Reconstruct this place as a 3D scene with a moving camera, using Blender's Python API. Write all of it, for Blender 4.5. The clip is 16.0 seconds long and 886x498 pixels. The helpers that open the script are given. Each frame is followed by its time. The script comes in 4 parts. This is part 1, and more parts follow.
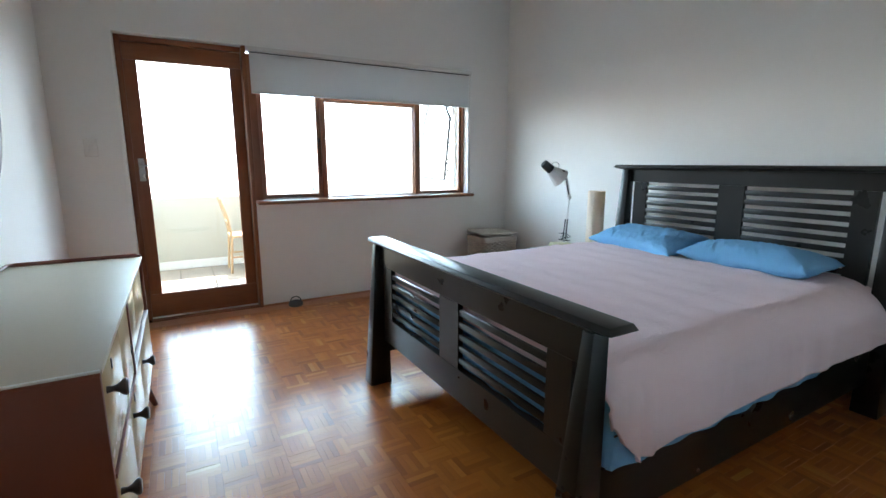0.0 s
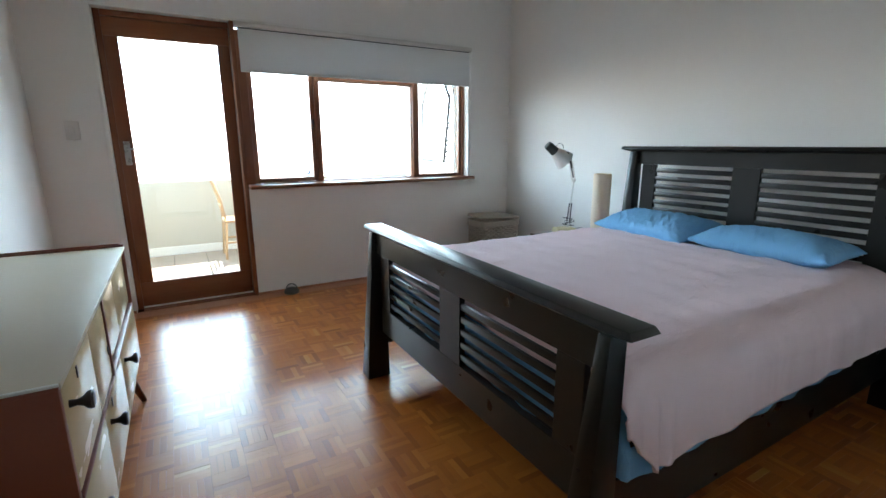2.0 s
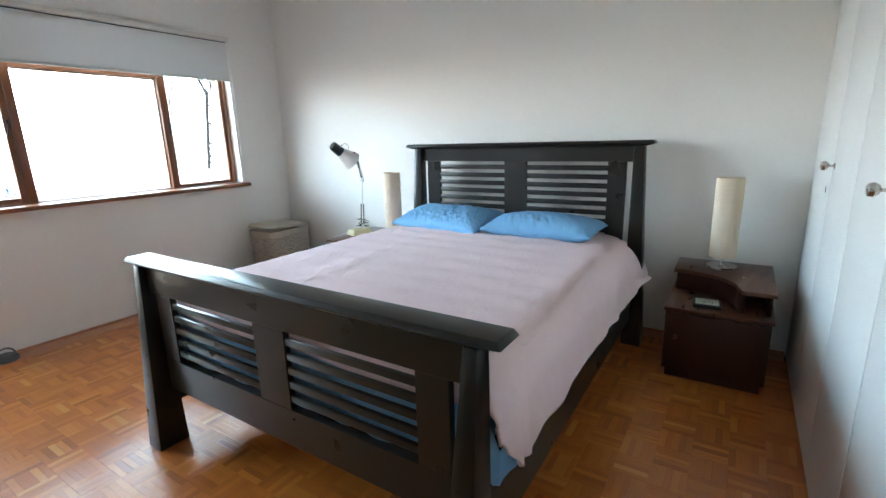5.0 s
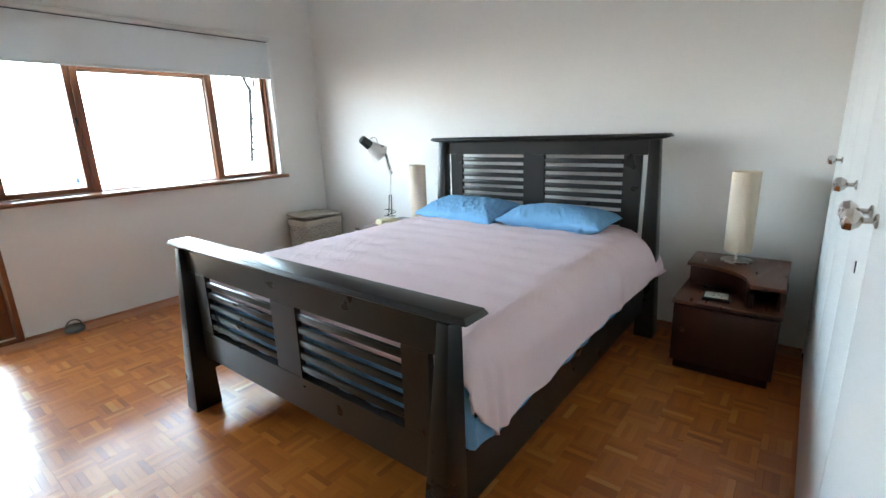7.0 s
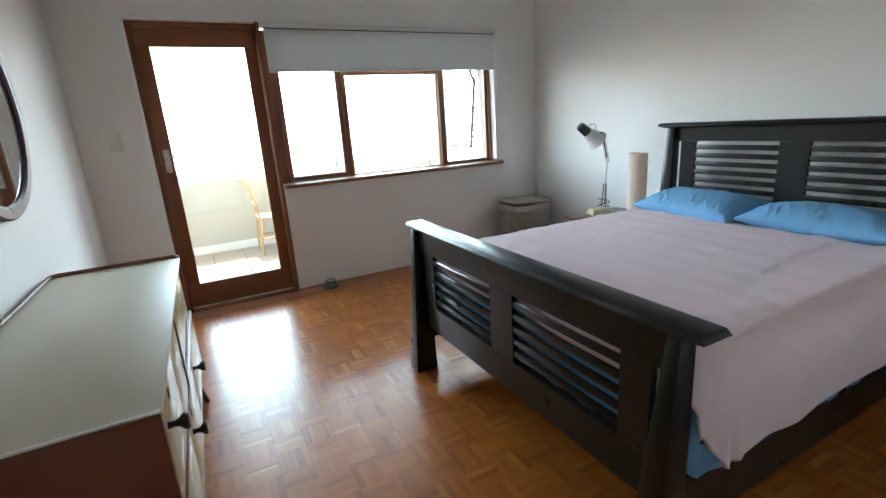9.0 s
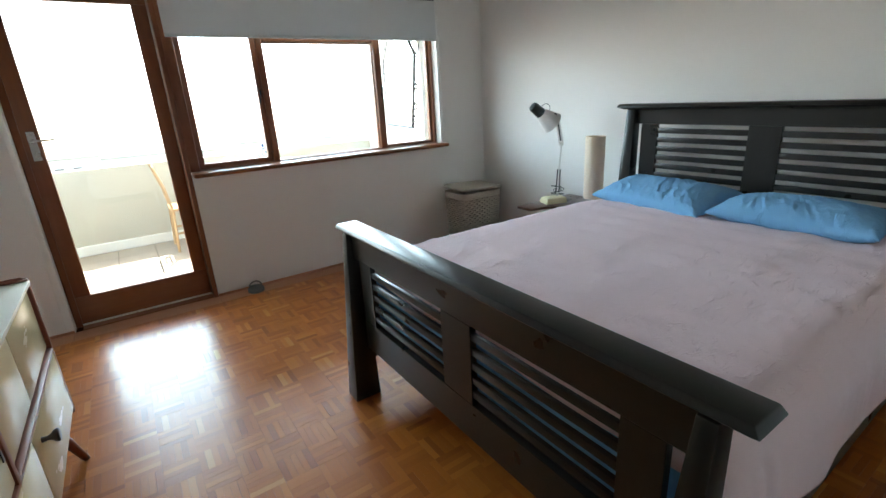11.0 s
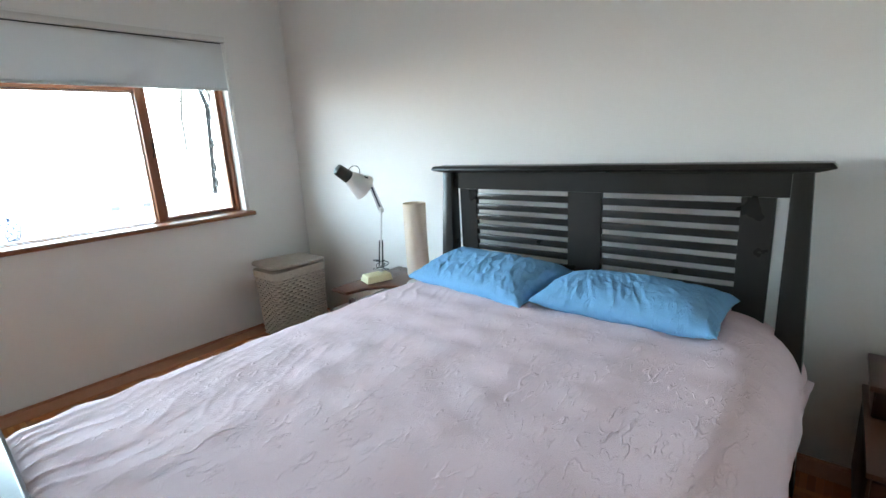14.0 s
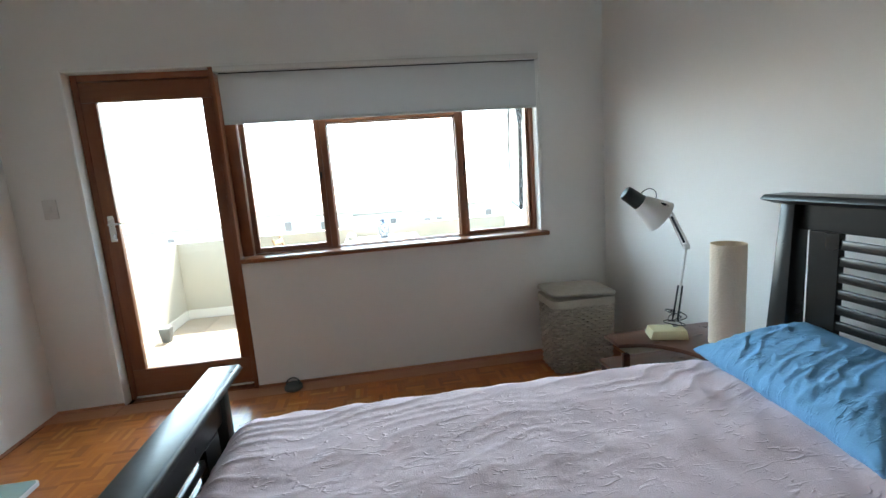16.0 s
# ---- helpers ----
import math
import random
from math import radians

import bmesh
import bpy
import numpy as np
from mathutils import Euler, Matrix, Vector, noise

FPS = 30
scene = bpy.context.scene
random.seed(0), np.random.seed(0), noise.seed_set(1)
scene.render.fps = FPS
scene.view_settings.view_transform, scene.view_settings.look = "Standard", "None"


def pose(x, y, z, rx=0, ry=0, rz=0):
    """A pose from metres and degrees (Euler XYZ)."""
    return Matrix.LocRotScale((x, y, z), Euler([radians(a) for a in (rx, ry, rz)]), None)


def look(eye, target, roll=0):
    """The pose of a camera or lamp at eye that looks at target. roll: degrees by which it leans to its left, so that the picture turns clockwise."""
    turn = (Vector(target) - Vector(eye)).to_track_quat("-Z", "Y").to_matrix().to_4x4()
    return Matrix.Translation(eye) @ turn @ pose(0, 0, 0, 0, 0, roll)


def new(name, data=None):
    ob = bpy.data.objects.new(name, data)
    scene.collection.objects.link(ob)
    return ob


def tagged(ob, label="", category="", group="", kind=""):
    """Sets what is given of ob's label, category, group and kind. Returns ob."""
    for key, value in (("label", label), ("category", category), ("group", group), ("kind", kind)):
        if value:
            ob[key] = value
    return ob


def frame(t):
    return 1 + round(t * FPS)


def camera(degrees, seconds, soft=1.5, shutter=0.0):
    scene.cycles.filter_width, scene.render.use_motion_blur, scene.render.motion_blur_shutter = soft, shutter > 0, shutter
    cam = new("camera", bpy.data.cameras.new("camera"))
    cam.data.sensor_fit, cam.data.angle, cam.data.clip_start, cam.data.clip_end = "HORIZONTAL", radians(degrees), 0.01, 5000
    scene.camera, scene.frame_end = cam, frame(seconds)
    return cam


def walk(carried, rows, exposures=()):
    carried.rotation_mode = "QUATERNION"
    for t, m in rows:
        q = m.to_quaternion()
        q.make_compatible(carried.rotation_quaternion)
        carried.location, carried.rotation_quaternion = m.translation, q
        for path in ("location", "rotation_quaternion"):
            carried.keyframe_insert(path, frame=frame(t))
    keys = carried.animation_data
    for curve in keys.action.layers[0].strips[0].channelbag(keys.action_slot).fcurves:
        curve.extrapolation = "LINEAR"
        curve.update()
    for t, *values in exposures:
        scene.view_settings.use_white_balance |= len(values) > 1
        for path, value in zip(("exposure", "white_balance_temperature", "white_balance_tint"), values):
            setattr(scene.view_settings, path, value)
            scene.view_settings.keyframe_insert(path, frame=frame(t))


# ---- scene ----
cam = camera(87.3, 16.0)
PATH = [
    (0, (0.845, 0.081, 1.229), (1.815, 1.791, 0.863), -0.0),
    (0.5, (0.842, 0.081, 1.222), (1.809, 1.791, 0.846), 0.2),
    (1, (0.863, 0.105, 1.233), (1.822, 1.82, 0.863), -0.3),
    (1.5, (0.908, 0.143, 1.238), (1.874, 1.848, 0.84), -0.6),
    (2, (0.907, 0.195, 1.236), (1.871, 1.891, 0.793), -0.2),
    (2.5, (0.905, 0.273, 1.247), (1.933, 1.919, 0.766), 0.3),
    (3, (0.913, 0.337, 1.236), (2.094, 1.873, 0.74), -0.2),
    (3.5, (0.934, 0.377, 1.23), (2.265, 1.786, 0.735), -0.7),
    (4, (0.924, 0.402, 1.239), (2.399, 1.662, 0.751), -1.5),
    (4.5, (0.908, 0.419, 1.248), (2.499, 1.533, 0.77), -1.7),
    (4.7, (0.905, 0.423, 1.253), (2.539, 1.477, 0.785), -1.7),
    (6.8, (0.892, 0.239, 1.273), (2.486, 1.346, 0.784), -2.1),
    (7, (0.889, 0.209, 1.271), (2.410, 1.414, 0.774), -2.0),
    (7.5, (0.846, 0.166, 1.272), (2.136, 1.610, 0.777), -2.1),
    (8, (0.825, 0.172, 1.258), (1.839, 1.833, 0.790), -2.4),
    (8.2, (0.820, 0.180, 1.269), (1.754, 1.888, 0.811), -2.5),
    (10.3, (0.869, 0.46, 1.357), (1.706, 2.161, 0.721), -3.7),
    (10.5, (0.896, 0.504, 1.333), (1.791, 2.176, 0.699), -3.0),
    (11, (1.036, 0.601, 1.333), (2.086, 2.183, 0.703), -3.3),
    (11.5, (1.108, 0.641, 1.34), (2.32, 2.108, 0.723), -3.6),
    (12, (1.143, 0.739, 1.343), (2.518, 2.062, 0.745), -3.2),
    (12.5, (1.234, 0.751, 1.347), (2.736, 1.935, 0.762), -3.3),
    (13, (1.408, 0.715, 1.364), (2.948, 1.87, 0.82), -3.8),
    (13.5, (1.567, 0.752, 1.357), (3.078, 1.959, 0.847), -4.0),
    (14, (1.805, 0.824, 1.356), (3.275, 2.1, 0.895), -3.4),
    (14.5, (2.001, 0.833, 1.352), (3.346, 2.241, 0.893), -3.8),
    (15, (2.139, 0.85, 1.371), (3.223, 2.475, 0.942), -3.8),
    (15.5, (2.221, 0.954, 1.376), (2.959, 2.774, 0.997), -4.4),
    (16, (2.317, 1.009, 1.376), (2.585, 2.965, 1.052), -4.3),
]
walk(cam, [(t, look(eye, target, roll)) for t, eye, target, roll in PATH], [(0, 3.05, 6420, 10), (1.5, 2.95, 6470, 10), (2.5, 2.88, 6620, 10), (3.5, 3.25, 6670, 10), (4.5, 3.50, 6670, 10), (7, 3.60, 6820, 12), (8, 3.30, 6670, 10), (10.5, 2.85, 6970, 10), (11, 2.85, 6970, 10), (12.5, 3.35, 6750, 10), (13.5, 3.44, 6720, 10), (14.5, 3.30, 6640, 10), (16, 2.80, 6770, 10)])

# ---- world, sun, exposure ----
HAZE = 2.65
SUN_EL, SUN_AZ = 54.0, 14.0   # azimuth: degrees clockwise from +y
world = bpy.data.worlds.new("world")
scene.world = world
world.use_nodes = True
wn = world.node_tree.nodes
sky = wn.new("ShaderNodeTexSky")
sky.sky_type, sky.sun_disc = "NISHITA", False
sky.sun_elevation, sky.sun_rotation = radians(SUN_EL), radians(SUN_AZ)
wn["Background"].inputs[1].default_value = 0.15
world.node_tree.links.new(sky.outputs[0], wn["Background"].inputs[0])
sun = new("sun", bpy.data.lights.new("sun", "SUN"))
sun.data.energy, sun.data.angle, sun.data.color = 3.5, radians(0.5), (1.0, 0.96, 0.90)
sun.matrix_basis = look((0, 0, 0), (-math.sin(radians(SUN_AZ)) * math.cos(radians(SUN_EL)), -math.cos(radians(SUN_AZ)) * math.cos(radians(SUN_EL)), -math.sin(radians(SUN_EL))))


# ---- materials ----
def nodes(name):
    m = bpy.data.materials.new(name)
    m.use_nodes = True
    nt = m.node_tree
    return m, nt, nt.nodes["Principled BSDF"]


def mat(name, c1, c2=None, rough=0.6, metal=0.0, scale=6.0, stretch=(1, 1, 1), bump=0.0, bscale=None, detail=6.0, island=0.0, coat=0.0, spec=0.5, rvar=0.08):
    """Two-tone noise-mixed surface with fine relief."""
    m, nt, b = nodes(name)
    N, L = nt.nodes.new, nt.links.new
    c2 = c2 or tuple(x * 0.85 for x in c1)
    tc, mp, n1 = N("ShaderNodeTexCoord"), N("ShaderNodeMapping"), N("ShaderNodeTexNoise")
    mp.inputs["Scale"].default_value = stretch
    L(tc.outputs["Object"], mp.inputs[0])
    L(mp.outputs[0], n1.inputs["Vector"])
    n1.inputs["Scale"].default_value, n1.inputs["Detail"].default_value = scale, detail
    mix = N("ShaderNodeMix")
    mix.data_type = "RGBA"
    mix.inputs[6].default_value, mix.inputs[7].default_value = (*c1, 1), (*c2, 1)
    L(n1.outputs[0], mix.inputs[0])
    out = mix.outputs[2]
    if island:
        geo, hsv, mr = N("ShaderNodeNewGeometry"), N("ShaderNodeHueSaturation"), N("ShaderNodeMapRange")
        mr.inputs[3].default_value, mr.inputs[4].default_value = 1 - island, 1 + island
        L(geo.outputs["Random Per Island"], mr.inputs[0])
        L(mr.outputs[0], hsv.inputs["Value"])
        L(out, hsv.inputs["Color"])
        out = hsv.outputs[0]
    L(out, b.inputs["Base Color"])
    rr = N("ShaderNodeMapRange")
    rr.inputs[3].default_value, rr.inputs[4].default_value = max(0.02, rough - rvar), min(1, rough + rvar)
    L(n1.outputs[0], rr.inputs[0])
    L(rr.outputs[0], b.inputs["Roughness"])
    b.inputs["Metallic"].default_value = metal
    b.inputs["Specular IOR Level"].default_value = spec
    if coat:
        b.inputs["Coat Weight"].default_value, b.inputs["Coat Roughness"].default_value = coat, 0.15
    if bump:
        n2, bp = N("ShaderNodeTexNoise"), N("ShaderNodeBump")
        n2.inputs["Scale"].default_value, n2.inputs["Detail"].default_value = bscale or scale * 8, 4
        L(mp.outputs[0], n2.inputs["Vector"])
        L(n2.outputs[0], bp.inputs["Height"])
        bp.inputs["Strength"].default_value, bp.inputs["Distance"].default_value = bump, 0.004
        L(bp.outputs[0], b.inputs["Normal"])
    return m


M_WALL = mat("painted_plaster", (0.85, 0.83, 0.79), (0.81, 0.79, 0.75), 0.75, scale=1.6, bump=0.12, bscale=90)
M_CEIL = mat("ceiling_paint", (0.88, 0.87, 0.84), (0.85, 0.84, 0.81), 0.85, scale=2)
M_REVEAL = mat("reveal_paint", (0.87, 0.86, 0.82), (0.82, 0.81, 0.77), 0.45, scale=3)
M_JOIN = mat("joinery_wood", (0.27, 0.095, 0.036), (0.18, 0.060, 0.023), 0.38, scale=5, stretch=(9, 9, 1), bump=0.12, bscale=20)
M_JOINH = mat("joinery_wood_horizontal", (0.30, 0.108, 0.040), (0.20, 0.068, 0.026), 0.36, scale=5, stretch=(1, 9, 9), bump=0.12, bscale=20)
M_SKIRT = mat("skirting_wood", (0.52, 0.235, 0.125), (0.45, 0.195, 0.10), 0.42, scale=4, stretch=(1, 6, 8), bump=0.1)
M_FLOOR = mat("parquet", (1.0, 1.0, 1.0), (0.82, 0.78, 0.74), 0.33, scale=7, bump=0.10, bscale=60, rvar=0.06, coat=0.22, spec=0.45)


def vary_floor(m):
    """Each finger of wood takes one of a row of honey and brown tones."""
    nt = m.node_tree
    N, L = nt.nodes.new, nt.links.new
    b = nt.nodes["Principled BSDF"]
    grain = b.inputs["Base Color"].links[0].from_socket
    geo, oi, ad, fr, cr, mx = N("ShaderNodeNewGeometry"), N("ShaderNodeObjectInfo"), N("ShaderNodeMath"), N("ShaderNodeMath"), N("ShaderNodeValToRGB"), N("ShaderNodeMix")
    L(geo.outputs["Random Per Island"], ad.inputs[0])
    L(oi.outputs["Random"], ad.inputs[1])
    fr.operation = "FRACT"
    L(ad.outputs[0], fr.inputs[0])
    L(fr.outputs[0], cr.inputs[0])
    el = cr.color_ramp.elements
    el[0].position, el[0].color = 0.0, (0.38, 0.106, 0.018, 1)
    el[1].position, el[1].color = 1.0, (0.70, 0.32, 0.09, 1)
    for p, c in ((0.14, (0.49, 0.141, 0.024)), (0.55, (0.56, 0.172, 0.029)), (0.86, (0.61, 0.200, 0.036)), (0.95, (0.66, 0.235, 0.047))):
        el.new(p).color = (*c, 1)
    mx.data_type, mx.blend_type = "RGBA", "MULTIPLY"
    mx.inputs[0].default_value = 1.0
    L(cr.outputs[0], mx.inputs[6])
    L(grain, mx.inputs[7])
    L(mx.outputs[2], b.inputs["Base Color"])


vary_floor(M_FLOOR)
M_FLOORB = mat("parquet_base", (0.05, 0.018, 0.007), None, 0.9, spec=0.0)
M_BLACK = mat("black_stained_wood", (0.016, 0.014, 0.011), (0.010, 0.009, 0.008), 0.30, scale=7, stretch=(1, 1, 1), bump=0.05, bscale=60, spec=0.42)


def cloth(name, c1, c2, ridge, strength, stretch=(1, 1, 1), ratio=3.4, dist=0.006, flat=False):
    """Woven cloth with sharp small creases in patches."""
    m = mat(name, c1, c2, 0.9, scale=3, bump=0.25, bscale=260, spec=0.2)
    nt = m.node_tree
    N, L = nt.nodes.new, nt.links.new
    b = nt.nodes["Principled BSDF"]
    first = b.inputs["Normal"].links[0].from_node
    tc, ms, mm, bp = N("ShaderNodeTexCoord"), N("ShaderNodeTexNoise"), N("ShaderNodeMath"), N("ShaderNodeBump")
    total = None
    for k, (rot, sc, wd) in enumerate(((0.3, 0.9, 0.03), (-0.6, 1.4, 0.035), (0.9, 2.0, 0.035))):
        # thin crooked lines where a noise crosses its middle, cut into short strokes
        m2, na, nb, ab, r1, r2, mu = N("ShaderNodeMapping"), N("ShaderNodeTexNoise"), N("ShaderNodeTexNoise"), N("ShaderNodeMath"), N("ShaderNodeMapRange"), N("ShaderNodeMapRange"), N("ShaderNodeMath")
        m2.inputs["Rotation"].default_value = (0, 0, rot)
        m2.inputs["Location"].default_value = (3.1 * k, 1.7 * k, 0)
        m2.inputs["Scale"].default_value = (stretch[0] * sc, stretch[1] * sc * ratio, sc)
        L(tc.outputs["Object"], m2.inputs[0])
        na.inputs["Scale"].default_value, na.inputs["Detail"].default_value = ridge, 1.5
        nb.inputs["Scale"].default_value, nb.inputs["Detail"].default_value = ridge * 1.1, 1.0
        L(m2.outputs[0], na.inputs["Vector"])
        L(m2.outputs[0], nb.inputs["Vector"])
        nb.noise_dimensions, nb.inputs["W"].default_value = "4D", 4.0 + k
        ab.operation = "SUBTRACT"
        ab.inputs[1].default_value = 0.5
        L(na.outputs[0], ab.inputs[0])
        aa = N("ShaderNodeMath")
        aa.operation = "ABSOLUTE"
        L(ab.outputs[0], aa.inputs[0])
        r1.inputs[1].default_value, r1.inputs[2].default_value, r1.inputs[3].default_value, r1.inputs[4].default_value = 0.0, wd, 1.0, 0.0
        L(aa.outputs[0], r1.inputs[0])
        r2.inputs[1].default_value, r2.inputs[2].default_value = 0.54, 0.64
        L(nb.outputs[0], r2.inputs[0])
        mu.operation = "MULTIPLY"
        L(r1.outputs[0], mu.inputs[0])
        L(r2.outputs[0], mu.inputs[1])
        if total is None:
            total = mu
        else:
            ad = N("ShaderNodeMath")
            L(total.outputs[0], ad.inputs[0])
            L(mu.outputs[0], ad.inputs[1])
            total = ad
    L(tc.outputs["Object"], ms.inputs["Vector"])
    ms.inputs["Scale"].default_value = 4.5
    mr = N("ShaderNodeMapRange")
    mr.inputs[1].default_value, mr.inputs[2].default_value, mr.inputs[3].default_value = 0.38, 0.6, 0.25
    L(ms.outputs[0], mr.inputs[0])
    mm.operation = "MULTIPLY"
    if flat:                      # the creases keep to the parts that lie flat
        ge, sp, sl, sm = N("ShaderNodeNewGeometry"), N("ShaderNodeSeparateXYZ"), N("ShaderNodeMapRange"), N("ShaderNodeMath")
        L(ge.outputs["True Normal"], sp.inputs[0])
        L(sp.outputs["Z"], sl.inputs[0])
        sl.inputs[1].default_value, sl.inputs[2].default_value = 0.6, 0.95
        sm.operation = "MULTIPLY"
        L(total.outputs[0], sm.inputs[0])
        L(sl.outputs[0], sm.inputs[1])
        total = sm
    L(total.outputs[0], mm.inputs[0])
    L(mr.outputs[0], mm.inputs[1])
    L(mm.outputs[0], bp.inputs["Height"])
    bp.inputs["Strength"].default_value, bp.inputs["Distance"].default_value = strength, dist
    L(first.outputs[0], bp.inputs["Normal"])
    L(bp.outputs[0], b.inputs["Normal"])
    return m


M_DUVET = cloth("pink_cotton", (0.87, 0.675, 0.685), (0.83, 0.63, 0.645), 8.5, 0.5, ratio=2.8, dist=0.005, flat=True)
M_BLUE = cloth("blue_cotton", (0.215, 0.45, 0.69), (0.18, 0.40, 0.63), 9, 0.5, ratio=3.4, dist=0.006)
M_VEN = mat("dark_walnut_veneer", (0.062, 0.018, 0.009), (0.022, 0.008, 0.005), 0.38, scale=2.6, stretch=(5, 5, 0.7), bump=0.05, spec=0.35)
M_VENT = mat("walnut_top_veneer", (0.115, 0.042, 0.021), (0.070, 0.024, 0.012), 0.30, scale=4, stretch=(2, 9, 1), bump=0.05)
M_DRTOP = mat("dresser_laminate", (0.66, 0.575, 0.45), (0.61, 0.53, 0.41), 0.42, scale=2)
M_DRFRONT = mat("dresser_cream_front", (0.62, 0.48, 0.28), (0.54, 0.40, 0.22), 0.25, scale=3, stretch=(1, 1, 4))
M_DRSIDE = mat("dresser_side_wood", (0.25, 0.068, 0.032), (0.17, 0.045, 0.021), 0.4, scale=3, stretch=(1, 8, 1), bump=0.05)
M_DARKK = mat("dark_knob_plastic", (0.028, 0.014, 0.010), None, 0.35)
M_CLOSET = mat("closet_gloss_paint", (0.74, 0.76, 0.75), (0.72, 0.74, 0.73), 0.36, scale=2, rvar=0.02)
M_STEEL = mat("brushed_nickel", (0.62, 0.58, 0.54), (0.52, 0.48, 0.45), 0.28, metal=1.0, scale=20)
M_IRON = mat("dark_iron", (0.012, 0.012, 0.014), None, 0.55, scale=20, spec=0.3)
M_WICKER = mat("grey_wicker", (0.54, 0.49, 0.41), (0.40, 0.36, 0.30), 0.8, scale=30, bump=0.3, island=0.18)
M_LINER = mat("cream_liner_cloth", (0.52, 0.48, 0.40), (0.46, 0.42, 0.35), 0.9, scale=10, bump=0.2)
M_WHITEP = mat("white_enamel", (0.78, 0.75, 0.70), None, 0.35)
M_CREAM = mat("cream_painted_base", (0.70, 0.62, 0.36), (0.64, 0.56, 0.32), 0.5)
M_CAP = mat("dark_green_black_plastic", (0.022, 0.028, 0.024), None, 0.4)
M_BLIND = mat("blind_fabric", (0.72, 0.715, 0.69), (0.69, 0.685, 0.66), 0.85, scale=3, bump=0.15, bscale=300)
_nt = M_BLIND.node_tree
_tr, _mx = _nt.nodes.new("ShaderNodeBsdfTranslucent"), _nt.nodes.new("ShaderNodeMixShader")
_tr.inputs[0].default_value, _mx.inputs[0].default_value = (0.64, 0.65, 0.66, 1), 0.17
_nt.links.new(_nt.nodes["Principled BSDF"].outputs[0], _mx.inputs[1])
_nt.links.new(_tr.outputs[0], _mx.inputs[2])
_nt.links.new(_mx.outputs[0], _nt.nodes["Material Output"].inputs[0])
M_BALC = mat("balcony_render", (0.50, 0.475, 0.40), (0.45, 0.43, 0.365), 0.85, scale=3, bump=0.3, bscale=60)
M_BWHITE = mat("balcony_white_paint", (0.80, 0.79, 0.75), None, 0.8, scale=3, bump=0.2)
M_TILE = mat("terracotta_buff_tile", (0.42, 0.36, 0.29), (0.35, 0.295, 0.235), 0.7, scale=5, bump=0.1, island=0.08)
M_GROUT = mat("tile_grout", (0.12, 0.11, 0.095), None, 0.9)
M_CHAIR = mat("light_oak", (0.50, 0.32, 0.17), (0.42, 0.26, 0.13), 0.45, scale=5, stretch=(6, 6, 1))
M_GROUND = mat("pale_ground", (0.42, 0.38, 0.31), (0.30, 0.28, 0.23), 0.95, scale=0.08)
M_HOUSE = mat("pale_facade", (0.72, 0.71, 0.68), (0.64, 0.62, 0.58), 0.9, scale=0.5)
M_DARKWIN = mat("far_window_glass", (0.20, 0.19, 0.18), None, 0.5)
M_PORC = mat("white_porcelain", (0.50, 0.53, 0.54), None, 0.2)
M_PBLUE = mat("blue_glaze", (0.02, 0.06, 0.16), None, 0.25)
M_SCREEN = mat("grey_lcd", (0.62, 0.65, 0.60), None, 0.3)
M_BLKPL = mat("black_plastic", (0.02, 0.02, 0.022), None, 0.35)
M_MATT = mat("pale_green_mat", (0.33, 0.42, 0.38), (0.29, 0.38, 0.34), 0.8)
M_GREYPOT = mat("grey_pot", (0.12, 0.13, 0.13), None, 0.7)
M_ORANGE = mat("orange_pine", (0.42, 0.20, 0.06), (0.32, 0.14, 0.04), 0.4, scale=5, stretch=(8, 8, 1))

M_MAROON = mat("maroon_lacquer", (0.05, 0.012, 0.022), None, 0.3)
M_MIRROR = mat("mirror_silver", (0.86, 0.88, 0.87), None, 0.03, metal=1.0, rvar=0.0)
M_GLASS, _nt, _b = nodes("window_glass")
_tp, _gl, _fr, _mg = (_nt.nodes.new("ShaderNode" + k) for k in ("BsdfTransparent", "BsdfGlossy", "Fresnel", "MixShader"))
_gl.inputs["Roughness"].default_value, _fr.inputs["IOR"].default_value, _tp.inputs[0].default_value = 0.0, 1.45, (0.96, 0.98, 0.97, 1)
_nt.links.new(_fr.outputs[0], _mg.inputs[0])
_nt.links.new(_tp.outputs[0], _mg.inputs[1])
_nt.links.new(_gl.outputs[0], _mg.inputs[2])
_nt.links.new(_mg.outputs[0], _nt.nodes["Material Output"].inputs[0])
M_SHADE, _nt, _b = nodes("cream_paper_shade")
_b.inputs["Base Color"].default_value = (0.87, 0.74, 0.60, 1)
_b.inputs["Roughness"].default_value = 0.8
_b.inputs["Subsurface Weight"].default_value = 0.0
_tr, _mx = _nt.nodes.new("ShaderNodeBsdfTranslucent"), _nt.nodes.new("ShaderNodeMixShader")
_tr.inputs[0].default_value, _mx.inputs[0].default_value = (0.80, 0.70, 0.50, 1), 0.35
_vo, _bp, _tcn = _nt.nodes.new("ShaderNodeTexVoronoi"), _nt.nodes.new("ShaderNodeBump"), _nt.nodes.new("ShaderNodeTexCoord")
_vo.inputs["Scale"].default_value, _bp.inputs["Strength"].default_value, _bp.inputs["Distance"].default_value = 110, 0.5, 0.003
_nt.links.new(_tcn.outputs["Object"], _vo.inputs["Vector"])
_nt.links.new(_vo.outputs[0], _bp.inputs["Height"])
_nt.links.new(_bp.outputs[0], _b.inputs["Normal"])
_nt.links.new(_b.outputs[0], _mx.inputs[1])
_nt.links.new(_tr.outputs[0], _mx.inputs[2])
